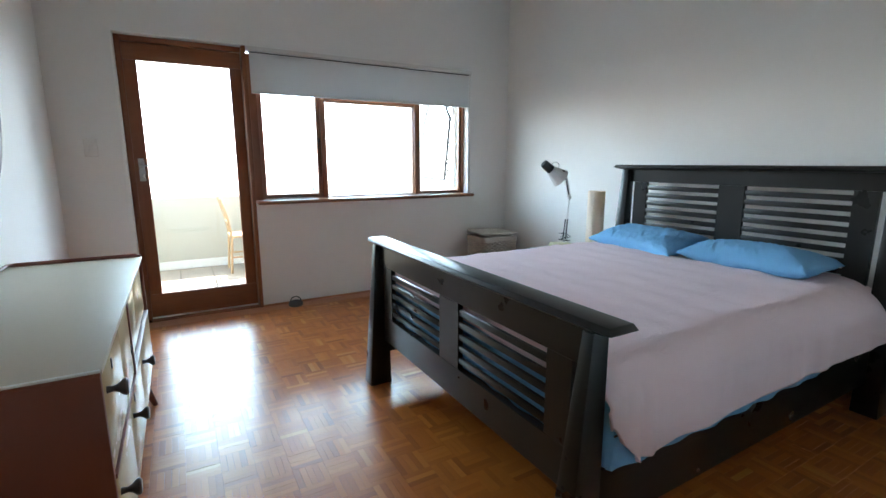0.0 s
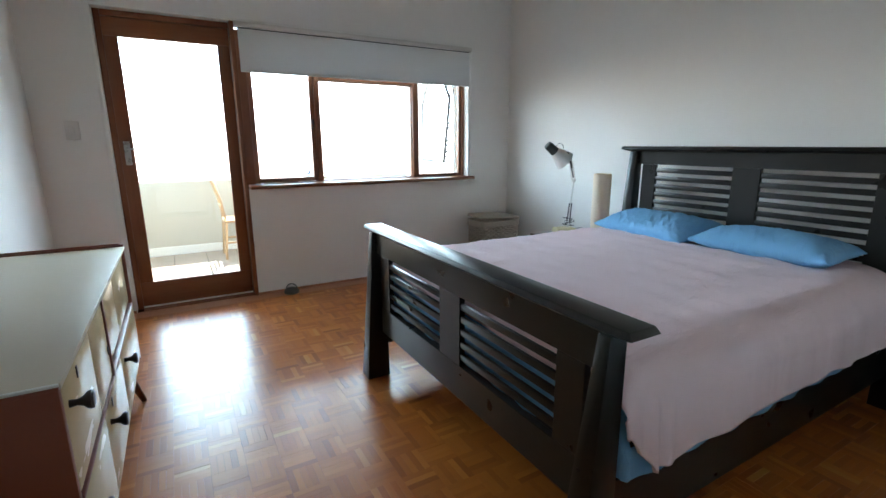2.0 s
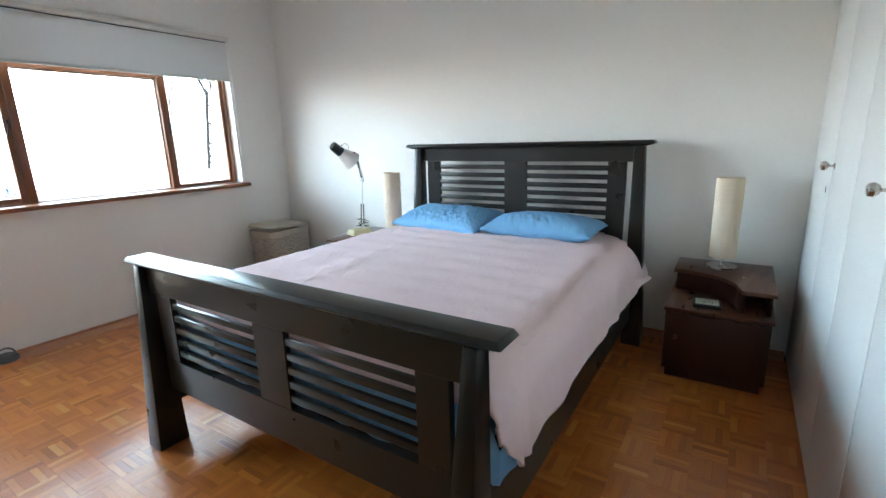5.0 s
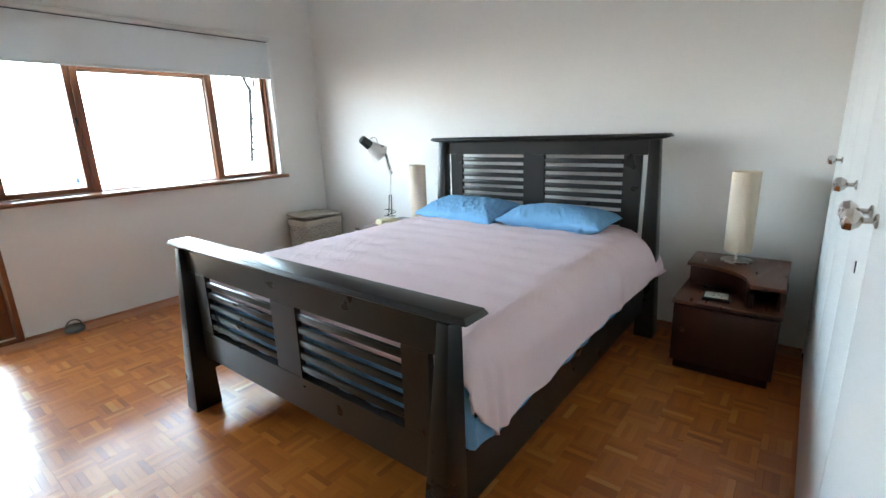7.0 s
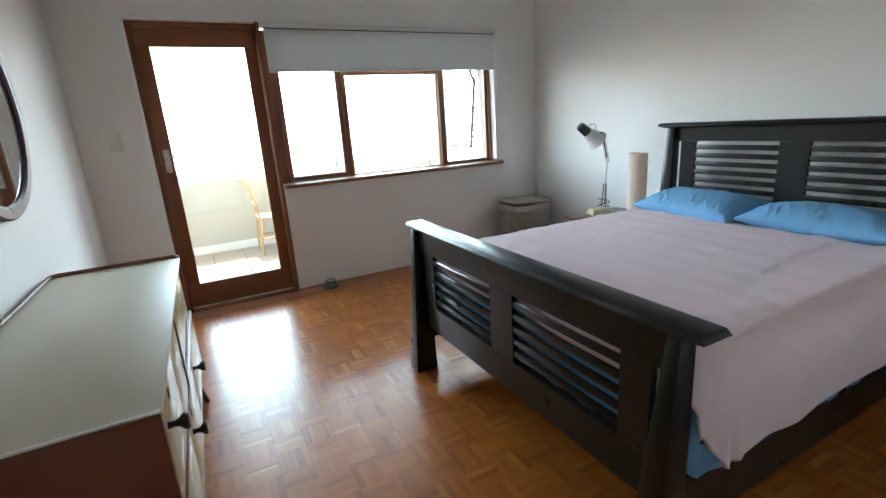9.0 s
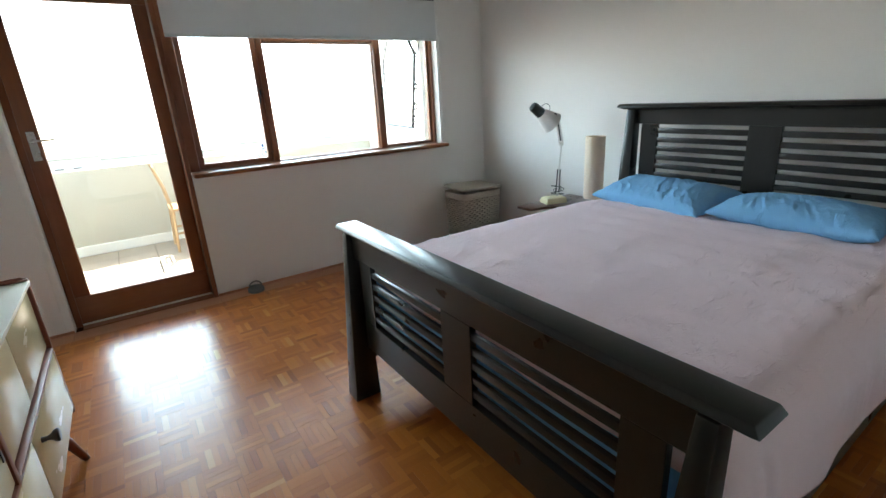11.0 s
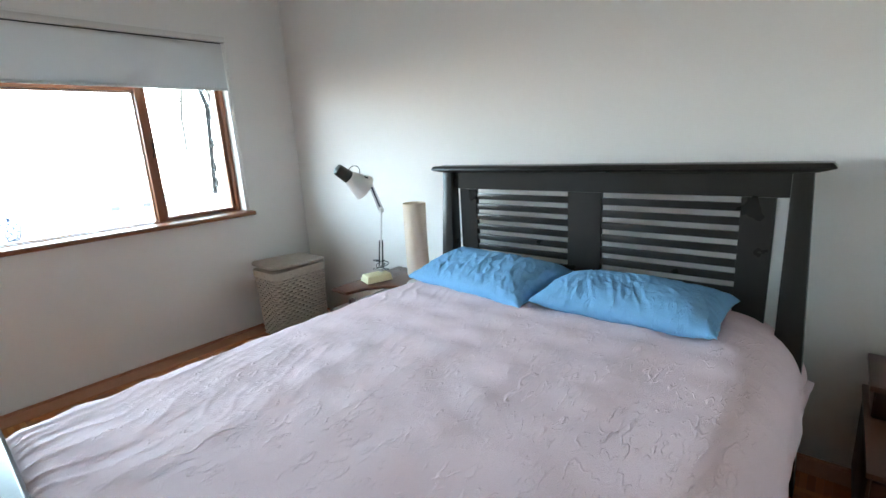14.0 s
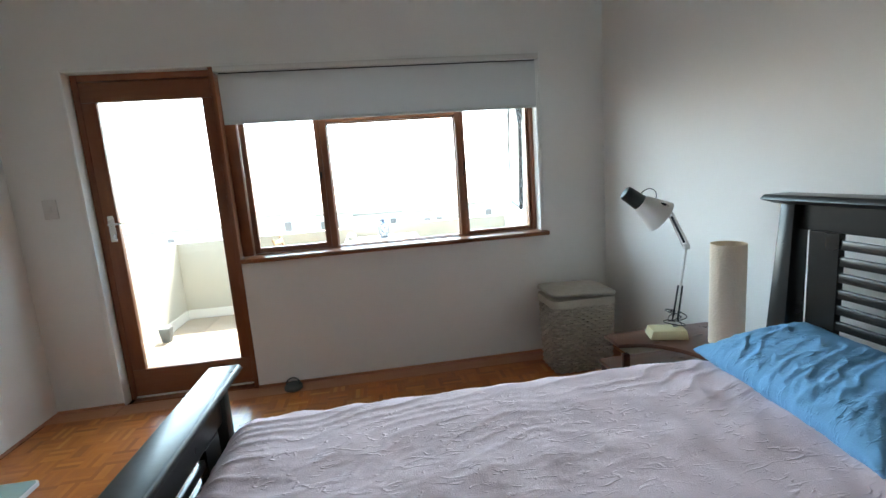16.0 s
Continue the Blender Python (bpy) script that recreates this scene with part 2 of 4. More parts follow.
_nt.links.new(_mx.outputs[0], _nt.nodes["Material Output"].inputs[0])


# ---- mesh helpers ----
def part(name, bm, material, parent=None, label="", smooth=False):
    me = bpy.data.meshes.new(name)
    bmesh.ops.recalc_face_normals(bm, faces=bm.faces)
    if smooth:
        for f in bm.faces:
            f.smooth = True
    bm.to_mesh(me)
    bm.free()
    me.materials.append(material)
    if smooth:
        me.set_sharp_from_angle(angle=radians(35))
    ob = new(name, me)
    ob.parent = parent
    return tagged(ob, label)


def thing(name, at, label, category, group="", kind=""):
    ob = new(name)
    ob.location = at
    ob.empty_display_size = 0.1
    return tagged(ob, label, category, group, kind)


def bx(bm, a, b, bev=0.0, seg=2):
    """A box from corner a to corner b, its edges rounded by bev."""
    r = bmesh.ops.create_cube(bm, size=1)
    s = [abs(q - p) for p, q in zip(a, b)]
    c = [(p + q) / 2 for p, q in zip(a, b)]
    for v in r["verts"]:
        v.co = Vector([v.co[i] * s[i] + c[i] for i in range(3)])
    if bev:
        es = list({e for v in r["verts"] for e in v.link_edges})
        bmesh.ops.bevel(bm, geom=es, offset=bev, segments=seg, affect="EDGES", profile=0.5)
    return bm


def box(a, b, bev=0.0, seg=2):
    return bx(bmesh.new(), a, b, bev, seg)


def frustum(bm, lo, hi, bev=0.0):
    """lo, hi: (x0, x1, y0, y1, z)."""
    vs = [bm.verts.new((x, y, q[4])) for q in (lo, hi) for x, y in ((q[0], q[2]), (q[1], q[2]), (q[1], q[3]), (q[0], q[3]))]
    for f in ((0, 1, 2, 3), (4, 5, 6, 7), (0, 1, 5, 4), (1, 2, 6, 5), (2, 3, 7, 6), (3, 0, 4, 7)):
        bm.faces.new([vs[i] for i in f])
    if bev:
        es = list({e for v in vs for e in v.link_edges})
        bmesh.ops.bevel(bm, geom=es, offset=bev, segments=2, affect="EDGES", profile=0.5)
    return bm


def prism(bm, pts, z0, z1, place=lambda x, y, z: (x, y, z)):
    """An outline pts (2D) raised from z0 to z1."""
    lo = [bm.verts.new(place(x, y, z0)) for x, y in pts]
    hi = [bm.verts.new(place(x, y, z1)) for x, y in pts]
    n = len(pts)
    bm.faces.new(lo)
    bm.faces.new(hi[::-1])
    for i in range(n):
        bm.faces.new((lo[i], lo[(i + 1) % n], hi[(i + 1) % n], hi[i]))
    return bm


def lathe(bm, prof, seg=24, at=(0, 0, 0), axis="z", closed=True):
    """prof: (radius, height) from end to end."""
    rings = []
    for r, h in prof:
        ring = []
        for i in range(seg):
            a = 2 * math.pi * i / seg
            p = (r * math.cos(a), r * math.sin(a), h)
            if axis == "y":
                p = (p[0], p[2], p[1])
            elif axis == "x":
                p = (p[2], p[0], p[1])
            ring.append(bm.verts.new(Vector(p) + Vector(at)))
        rings.append(ring)
    for a, b in zip(rings, rings[1:]):
        for i in range(seg):
            bm.faces.new((a[i], a[(i + 1) % seg], b[(i + 1) % seg], b[i]))
    if closed:
        bm.faces.new(rings[0])
        bm.faces.new(rings[-1][::-1])
    return bm


def tube(bm, pts, r, seg=8, r2=None):
    pts = [Vector(p) for p in pts]
    rings = []
    up = Vector((0, 0, 1))
    for i, p in enumerate(pts):
        d = (pts[min(i + 1, len(pts) - 1)] - pts[max(i - 1, 0)]).normalized()
        u = d.cross(up)
        if u.length < 0.1:
            u = d.cross(Vector((1, 0, 0)))
        u.normalize()
        if rings and u.dot(pu) < 0:
            u = -u
        pu = u
        w = d.cross(u)
        q = r if r2 is None else r + (r2 - r) * i / (len(pts) - 1)
        rings.append([bm.verts.new(p + q * (math.cos(2 * math.pi * k / seg) * u + math.sin(2 * math.pi * k / seg) * w)) for k in range(seg)])
    for a, b in zip(rings, rings[1:]):
        for i in range(seg):
            bm.faces.new((a[i], a[(i + 1) % seg], b[(i + 1) % seg], b[i]))
    bm.faces.new(rings[0])
    bm.faces.new(rings[-1][::-1])
    return bm


def arc(c, r, a0, a1, n, place):
    return [place(c[0] + r * math.cos(radians(a0 + (a1 - a0) * i / n)), c[1] + r * math.sin(radians(a0 + (a1 - a0) * i / n))) for i in range(n + 1)]


# ---- the room ----
XW, XE, YS, YN, H = 0.13, 3.97, 0.112, 4.20, 2.95   # west, east, closet front, window wall, ceiling
T = 0.24
ZT = 2.13                                           # top of the joint door and window opening
XD, XJ, XR = 0.538, 1.402, 3.50                       # opening: left edge, wall under window begins, right edge
SILL = 0.885


def structure(name, bm, material, label, category="wall"):
    return tagged(part(name, bm, material), label, category, "", "structure")


fl = structure("floor", box((XW - 0.1, -1.6, -0.12), (XE + 0.1, YN + T, -0.006)), M_FLOORB, "honey brown basket-weave parquet floor, worn and varnished", "floor")
structure("wall_west", box((XW - T, -1.6, -0.1), (XW, YN + T, H)), M_WALL, "off-white painted plaster wall beside the dresser")
structure("wall_east", box((XE, YS - 0.7, -0.1), (XE + T, YN + T, H)), M_WALL, "off-white painted plaster wall behind the bed")
bm = bmesh.new()
bx(bm, (XW, YN, -0.1), (XD, YN + T, H))
bx(bm, (XR, YN, -0.1), (XE, YN + T, H))
bx(bm, (XD, YN, ZT), (XR, YN + T, H))
bx(bm, (XJ, YN, -0.1), (XR, YN + T, SILL))
structure("wall_north", bm, M_WALL, "off-white plaster wall around the balcony door and window")
structure("wall_south", box((XW, -1.6 - T, -0.1), (1.34, -1.6, H)), M_WALL, "plain off-white plaster wall of the entrance passage")
structure("wall_passage", box((1.34, -1.6, -0.1), (1.34 + 0.06, YS - 0.1, H)), M_WALL, "plain off-white plaster side wall of the passage")
structure("ceiling", box((XW - T, -1.6 - T, H), (XE + T, YN + T, H + 0.15)), M_CEIL, "plain white plaster ceiling", "ceiling")

# skirtings
for a, b in (((XJ, YN - 0.15, -0.004), (XE - 0.10, YN, 0.004)), ((XE - 0.10, YS + 0.002, -0.004), (XE, YN, 0.004)), ((XW, YN - 0.15, -0.004), (XD, YN, 0.004)), ((XD + 0.001, YN - 0.15, -0.004), (XJ - 0.001, YN + 0.004, 0.003)),
             ((XJ, YN - 0.012, 0.0045), (XE, YN, 0.020)), ((XE - 0.012, YS + 0.002, 0.0045), (XE, YN - 0.0125, 0.020)), ((XW, YS, 0.0), (XW + 0.012, YN - 0.0125, 0.016)), ((XW, YN - 0.012, 0.0045), (XD, YN, 0.020))):
    structure("baseboard", box(a, b, 0.002), M_SKIRT, "low reddish brown timber edging between floor and wall", "skirting")

# door leaf and frame
DY = YN + 0.08
door = thing("door_1", (0.95, DY, 0), "closed glazed balcony door with a reddish brown timber frame", "door", kind="structure")
door_frame = thing("trim", (0.95, DY, 0), "reddish brown timber door and window frame in the wall opening", "frame", kind="structure")


def local(o, a):
    return tuple(p - q for p, q in zip(a, o.location))


def lbox(o, name, a, b, m, bev=0.003, label=""):
    return part(name, box(local(o, a), local(o, b), bev), m, o, label, smooth=bev > 0)


lbox(door_frame, "jamb", (XD + 0.004, DY - 0.005, 0), (XD + 0.042, DY + 0.12, ZT - 0.003), M_JOIN)
lbox(door_frame, "jamb", (1.372, YN - 0.004, 0), (1.401, DY + 0.12, ZT - 0.003), M_JOIN)
lbox(door_frame, "post", (1.402, DY - 0.012, SILL + 0.03), (1.47, DY + 0.12, ZT - 0.045), M_JOIN)
lbox(door_frame, "head", (XD + 0.043, DY - 0.005, ZT - 0.042), (1.371, DY + 0.12, ZT - 0.003), M_JOINH)
lbox(door_frame, "threshold", (XD + 0.043, DY - 0.075, -0.004), (1.371, DY + 0.12, 0.010), M_JOINH)
lbox(door_frame, "stop", (1.345, DY + 0.043, 0.011), (1.3715, DY + 0.06, ZT - 0.044), M_JOIN)
lbox(door_frame, "stop", (XD + 0.0425, DY + 0.043, 0.011), (0.605, DY + 0.06, ZT - 0.044), M_JOIN)
lbox(door_frame, "stop", (0.606, DY + 0.043, 2.062), (1.344, DY + 0.06, ZT - 0.0425), M_JOINH)
lbox(door, "bottom_rail", (0.58, DY, 0.016), (1.368, DY + 0.04, 0.205), M_JOINH)
lbox(door, "top_rail", (0.58, DY, 1.962), (1.368, DY + 0.04, 2.082), M_JOINH)
lbox(door, "stile", (0.58, DY, 0.206), (0.664, DY + 0.04, 1.961), M_JOIN)
lbox(door, "stile", (1.284, DY, 0.206), (1.368, DY + 0.04, 1.961), M_JOIN)
# pale bar painted in for the line of light under the door
lbox(door, "light_line_bar", (0.58, DY - 0.012, 0.0105), (1.368, DY - 0.001, 0.022), M_REVEAL, 0.002, "thin pale bar standing in for the light under the door")
pane = lbox(door, "pane", (0.66, DY + 0.016, 0.20), (1.29, DY + 0.021, 1.966), M_GLASS, 0, "clear window glass")
pane.visible_shadow = False
# handle
hp = part("handle_plate", box((-0.02, -0.006, -0.085), (0.02, 0, 0.085), 0.004), M_STEEL, door, "brushed metal lever handle plate")
hp.location = local(door, (0.625, DY, 1.175))
bm = tube(bmesh.new(), [(0, -0.006, 0.03), (0, -0.045, 0.03), (0.012, -0.052, 0.03), (0.06, -0.052, 0.032), (0.11, -0.045, 0.03)], 0.006)
part("lever", bm, M_STEEL, hp, smooth=True)

# window frame and panes
WY = YN + 0.09
win = thing("window_1", (2.47, WY, SILL), "three-part timber window with clear panes above a wide sill", "window", kind="structure")
lbox(win, "window_sill", (1.41, YN - 0.065, SILL), (3.52, WY + 0.0, SILL + 0.03), M_JOINH, 0.008, "rounded reddish brown timber sill")
lbox(win, "frame_bottom", (1.471, WY, SILL + 0.001), (3.475, WY + 0.09, SILL + 0.035), M_JOINH)
lbox(win, "frame_side", (3.452, WY - 0.012, SILL + 0.036), (3.475, WY + 0.09, ZT - 0.003), M_JOIN)
lbox(win, "frame_top", (1.471, WY, ZT - 0.045), (3.451, WY + 0.09, ZT - 0.003), M_JOINH)
lbox(win, "mullion", (1.992, WY, SILL + 0.036), (2.036, WY + 0.09, ZT - 0.046), M_JOIN)
lbox(win, "mullion", (2.914, WY, SILL + 0.036), (2.952, WY + 0.09, ZT - 0.046), M_JOIN)
lbox(win, "transom", (2.037, WY + 0.002, 1.762), (2.913, WY + 0.08, 1.80), M_JOINH)


def sash(x0, x1, z0, z1, w, y):
    s = part("sash", bmesh.new(), M_JOIN, win)
    bm = bmesh.new()
    o = (0, 0, 0)
    for a, b in (((x0, y, z0), (x0 + w, y + 0.035, z1)), ((x1 - w, y, z0), (x1, y + 0.035, z1)), ((x0 + w, y + 0.001, z0), (x1 - w, y + 0.034, z0 + w)), ((x0 + w, y + 0.001, z1 - w), (x1 - w, y + 0.034, z1))):
        bx(bm, local(win, a), local(win, b), 0.002)
    bmesh.ops.recalc_face_normals(bm, faces=bm.faces)
    bm.to_mesh(s.data)
    bm.free()
    p = part("pane", box(local(win, (x0 + w - 0.004, y + 0.014, z0 + w - 0.004)), local(win, (x1 - w + 0.004, y + 0.018, z1 - w + 0.004))), M_GLASS, s, "clear window glass")
    p.visible_shadow = False
    return s


sash(1.475, 1.990, SILL + 0.037, ZT - 0.047, 0.036, WY + 0.012)
sash(2.038, 2.912, SILL + 0.034, 1.761, 0.007, WY + 0.03)
sash(2.038, 2.912, 1.801, ZT - 0.047, 0.007, WY + 0.03)
sash(2.954, 3.450, SILL + 0.037, ZT - 0.047, 0.024, WY + 0.012)
for x in (1.972, 2.966):
    bm = bx(bmesh.new(), (-0.006, -0.010, -0.02), (0.006, 0.002, 0.02), 0.002)
    tube(bm, [(0, -0.012, 0.0), (0.0, -0.018, -0.01), (-0.012, -0.016, -0.06), (-0.016, -0.014, -0.075)], 0.004)
    h = part("window_latch", bm, M_IRON, win, "small dark metal casement latch", True)
    h.location = local(win, (x, WY + 0.01, 1.42))

# white plastered reveal edges
structure("trim", box((XR - 0.022, YN + 0.002, SILL + 0.031), (XR - 0.001, WY - 0.013, ZT - 0.001), 0.002), M_REVEAL, "white painted reveal strip beside the window", "trim")

bm = bmesh.new()
frustum(bm, (XD - 0.042, XD + 0.003, YN - 0.003, YN + 0.07, 0.02), (XD - 0.010, XD + 0.003, YN - 0.003, YN + 0.07, ZT + 0.012), 0.005)
structure("trim", bm, M_REVEAL, "smooth white painted plaster edge beside the balcony door", "trim")
for a, b in (((XD + 0.0035, YN - 0.003, ZT - 0.003), (XR, YN + 0.03, ZT + 0.012)), ((XR - 0.003, YN - 0.003, SILL + 0.031), (XR + 0.012, YN + 0.03, ZT + 0.012))):
    structure("trim", box(a, b, 0.004), M_REVEAL, "smooth white painted plaster bead round the opening", "trim")

# balcony
BY, BX0, BX1, BZ = 6.48, 0.10, 3.85, -0.05
ZP = 0.815
structure("floor_balcony", box((BX0 - 0.14, YN + T + 0.001, BZ - 0.2), (BX1 + 0.14, BY + 0.14, BZ - 0.006)), M_GROUT, "balcony floor of large buff terracotta tiles", "floor")
structure("wall_parapet", box((BX0 - 0.14, BY, BZ - 0.19), (BX1, BY + 0.14, ZP)), M_BALC, "cream painted solid balcony parapet wall")
structure("wall_parapet_side", box((BX0 - 0.14, YN + T + 0.002, BZ - 0.19), (BX0, BY - 0.001, ZP)), M_BALC, "cream painted balcony side parapet")
structure("baseboard", box((BX0 + 0.001, BY - 0.015, BZ), (BX1, BY, BZ + 0.10), 0.003), M_BWHITE, "white painted skirting along the balcony parapet", "skirting")
structure("baseboard", box((BX0, YN + T + 0.01, BZ), (BX0 + 0.015, BY - 0.016, BZ + 0.10), 0.003), M_BWHITE, "white painted skirting along the balcony parapet", "skirting")
SA = math.atan2(0.17, 0.86)                       # the side wall leans away from the house's line


def slant(x, y, z):
    """x: out from the wall's face, y: along it from the house."""
    return (3.45 + y * math.sin(SA) + x * math.cos(SA), 4.44 + y * math.cos(SA) - x * math.sin(SA), z)


bm = bmesh.new()
for y0, y1, z0, z1 in ((0.002, 2.14, BZ - 0.19, 1.03), (0.002, 0.06, 1.03, 2.6), (1.16, 2.14, 1.03, 2.6), (0.06, 1.16, 2.1, 2.6)):
    prism(bm, [(0, y0), (0.14, y0), (0.14, y1), (0, y1)], z0, z1, slant)
structure("wall_balcony_side", bm, M_BWHITE, "white painted balcony side wall with an opening")
# unseen slab, added so that the sun stays out of the room
structure("unseen_balcony_slab", box((BX0 - 0.14, YN + T + 0.001, 2.6), (BX1 + 0.14, 6.55, 2.75)), M_BWHITE, "white unseen slab added over the balcony to keep the sun out", "ceiling")
# hazy bright sky and distance, far beyond the balcony
M_HAZE, _nt, _b = nodes("hazy_sky")
_em = _nt.nodes.new("ShaderNodeEmission")
_tcn, _sx, _mr = _nt.nodes.new("ShaderNodeTexCoord"), _nt.nodes.new("ShaderNodeSeparateXYZ"), _nt.nodes.new("ShaderNodeMapRange")
_hm = _nt.nodes.new("ShaderNodeMix")
_hm.data_type = "RGBA"
_hm.inputs[6].default_value, _hm.inputs[7].default_value = (1.0, 0.95, 0.86, 1), (0.58, 0.84, 1.07, 1)
_hr = _nt.nodes.new("ShaderNodeMapRange")
_hr.inputs[1].default_value, _hr.inputs[2].default_value = -4.0, 16.0
_nt.links.new(_hr.outputs[0], _hm.inputs[0])
_nt.links.new(_hm.outputs[2], _em.inputs[0])
_nt.links.new(_tcn.outputs["Object"], _sx.inputs[0])
_nt.links.new(_sx.outputs["Z"], _mr.inputs[0])
_nt.links.new(_sx.outputs["Z"], _hr.inputs[0])
_mr.inputs[1].default_value, _mr.inputs[2].default_value, _mr.inputs[3].default_value, _mr.inputs[4].default_value = -8.0, 9.0, 0.22 * HAZE, 1.22 * HAZE
_nt.links.new(_mr.outputs[0], _em.inputs[1])
_nt.links.new(_em.outputs[0], _nt.nodes["Material Output"].inputs[0])
bm = bmesh.new()
lo, hi = [], []
for i in range(25):
    a = radians(-85 + 170 * i / 24)
    lo.append(bm.verts.new((2 + 95 * math.sin(a), 5 + 95 * math.cos(a), -13.9)))
    hi.append(bm.verts.new((2 + 95 * math.sin(a), 5 + 95 * math.cos(a), 55)))
for i in range(24):
    bm.faces.new((lo[i], hi[i], hi[i + 1], lo[i + 1]))
structure("backdrop", bm, M_HAZE, "bright white hazy sky in the distance", "sky")
structure("ground", box((-300, -300, -14.2), (300, 400, -14)), M_GROUND, "pale hazy sunlit ground far below the balcony", "ground")

# ---- the bed ----
bed = thing("double_bed", (1.783, 1.669, 0), "black-stained wooden double bed with slatted head and foot boards", "bed")
HC = 0.012   # how far the head stands off the foot's middle line


def board_end(name, u, c, ztop, z_open, gaps, pitch, gap, zbot, rail, label, sh_=0.0):
    zo = z_open - (gaps * gap + (gaps - 1) * (pitch - gap))
    e = part(name, bx(bmesh.new(), (-0.011, -0.75, z_open), (0.011, 0.75, ztop - 0.03), 0.002), M_BLACK, bed, label)
    e.location = (u, c, 0)
    for nm, v0, v1 in (("stile", -0.695, -0.591), ("middle_post", -0.077, 0.077), ("stile", 0.591, 0.695)):
        part(nm, box((-0.012, v0, zo), (0.012, v1, z_open - 0.0005), 0.001), M_BLACK, e)
    part("bottom_board", box((-0.0125, -0.70, zbot), (0.0125, 0.70, zo - 0.0005), 0.002), M_BLACK, e)
    for v0, v1 in ((-0.592, -0.076), (0.076, 0.592)):
        for i in range(gaps - 1):
            z1 = z_open - gap - i * pitch
            part("slat", box((-0.008, v0, z1 - (pitch - gap)), (0.008, v1, z1), 0.003), M_BLACK, e, smooth=True)
    # top rail with tapered ends
    bm = bmesh.new()
    u0, u1 = rail
    frustum(bm, (u0 + 0.02, u1 - 0.02, -0.80, 0.80, ztop - 0.032), (u0, u1, -0.848, 0.848, ztop - 0.018), 0.004)
    frustum(bm, (u0, u1, -0.848, 0.848, ztop - 0.0185), (u0 + 0.008, u1 - 0.008, -0.835, 0.835, ztop), 0.003)
    part("top_rail", bm, M_BLACK, e, "thick bevelled black top rail", True).location.y = sh_
    return e


board_end("footboard", 0.0, 0.0, 0.822, 0.678, 6, 0.0505, 0.025, 0.26, (-0.045, 0.062), "black slatted footboard with two slatted openings", -0.003)
board_end("headboard", 1.99, HC, 1.213, 1.092, 10, 0.0535, 0.023, 0.30, (-0.07, 0.045), "black slatted headboard with two slatted openings")
for u, c, zt, lo_, hi_, d in ((0.0, 0.0, 0.790, (0.70, 0.795), (0.748, 0.788), -0.10), (1.99, HC, 1.181, (0.735, 0.845), (0.733, 0.79), -0.085)):
    for s in (-1, 1):
        bm = bmesh.new()
        frustum(bm, (d, 0.025, *sorted((s * lo_[0], s * lo_[1])), 0.0), (-0.035, 0.025, *sorted((s * hi_[0], s * hi_[1])), zt), 0.004)
        leg = part("leg", bm, M_BLACK, bed, smooth=True)
        leg.location = (u, c, 0)
        for z in (0.33, 0.42):
            part("bolt", lathe(bmesh.new(), [(0.006, d * (1 - z / zt) - 0.035 * z / zt - 0.001), (0.006, d * (1 - z / zt) - 0.035 * z / zt + 0.004)], 10, at=(0, s * 0.745, z), axis="x"), M_IRON, leg)
for s in (-1, 1):
    bm = bmesh.new()
    a, b = (0.026, s * 0.765), (1.90, s * 0.765 + HC)
    w = 0.013
    prism(bm, [(a[0], a[1] - w), (b[0], b[1] - w), (b[0], b[1] + w), (a[0], a[1] + w)], 0.165, 0.365)
    part("side_rail", bm, M_BLACK, bed)
# ledge that carries the mattress
part("slat_base", box((0.04, -0.748, 0.25), (1.95, 0.748, 0.37)), M_BLACK, bed)

mattress = part("mattress", box((-0.95, -0.735, -0.12), (0.90, 0.735, 0.105), 0.07, 4), M_BLUE, None, smooth=True)
mattress.location = (2.80, 1.676, 0.492)
bm = bmesh.new()
rows = []
for k in range(9):
    z = 0.58 - 0.222 * k / 8
    row = []
    for i in range(241):
        t = i / 240
        q = t * (1.50 + 1.85)
        w = 0.006 * (k / 8) * math.sin(q * 34 + 2 * noise.noise(Vector((q * 3, 0, 0)))) + 0.008 * (k / 8) * noise.noise(Vector((q * 7, z * 5, 0)))
        dz = 0.008 * (k / 8) * noise.noise(Vector((q * 5, 3, 0)))
        row.append(bm.verts.new((1.838 - 0.004 - w, 2.40 - q, z + dz) if q < 1.50 else (1.838 + (q - 1.50), 0.872 + w, 0.47 - (0.105 - 0.085 * min(1, max(0, (q - 2.7) / 0.3))) * k / 8 + dz)))
    rows.append(row)
for a, b in zip(rows, rows[1:]):
    for i in range(240):
        bm.faces.new((a[i], a[i + 1], b[i + 1], b[i]))
sheet = part("blue_sheet", bm, M_BLUE, None)
for p in sheet.data.polygons:
    p.use_smooth = True
tagged(sheet, "blue cotton sheet hanging in small ruffles round the mattress edge", "sheet")
tagged(mattress, "thick mattress in a blue fitted sheet on the bed", "mattress")


def fract(x, y, z=0.0, o=4):
    return noise.fractal(Vector((x, y, z)), 1.0, 2.0, o)


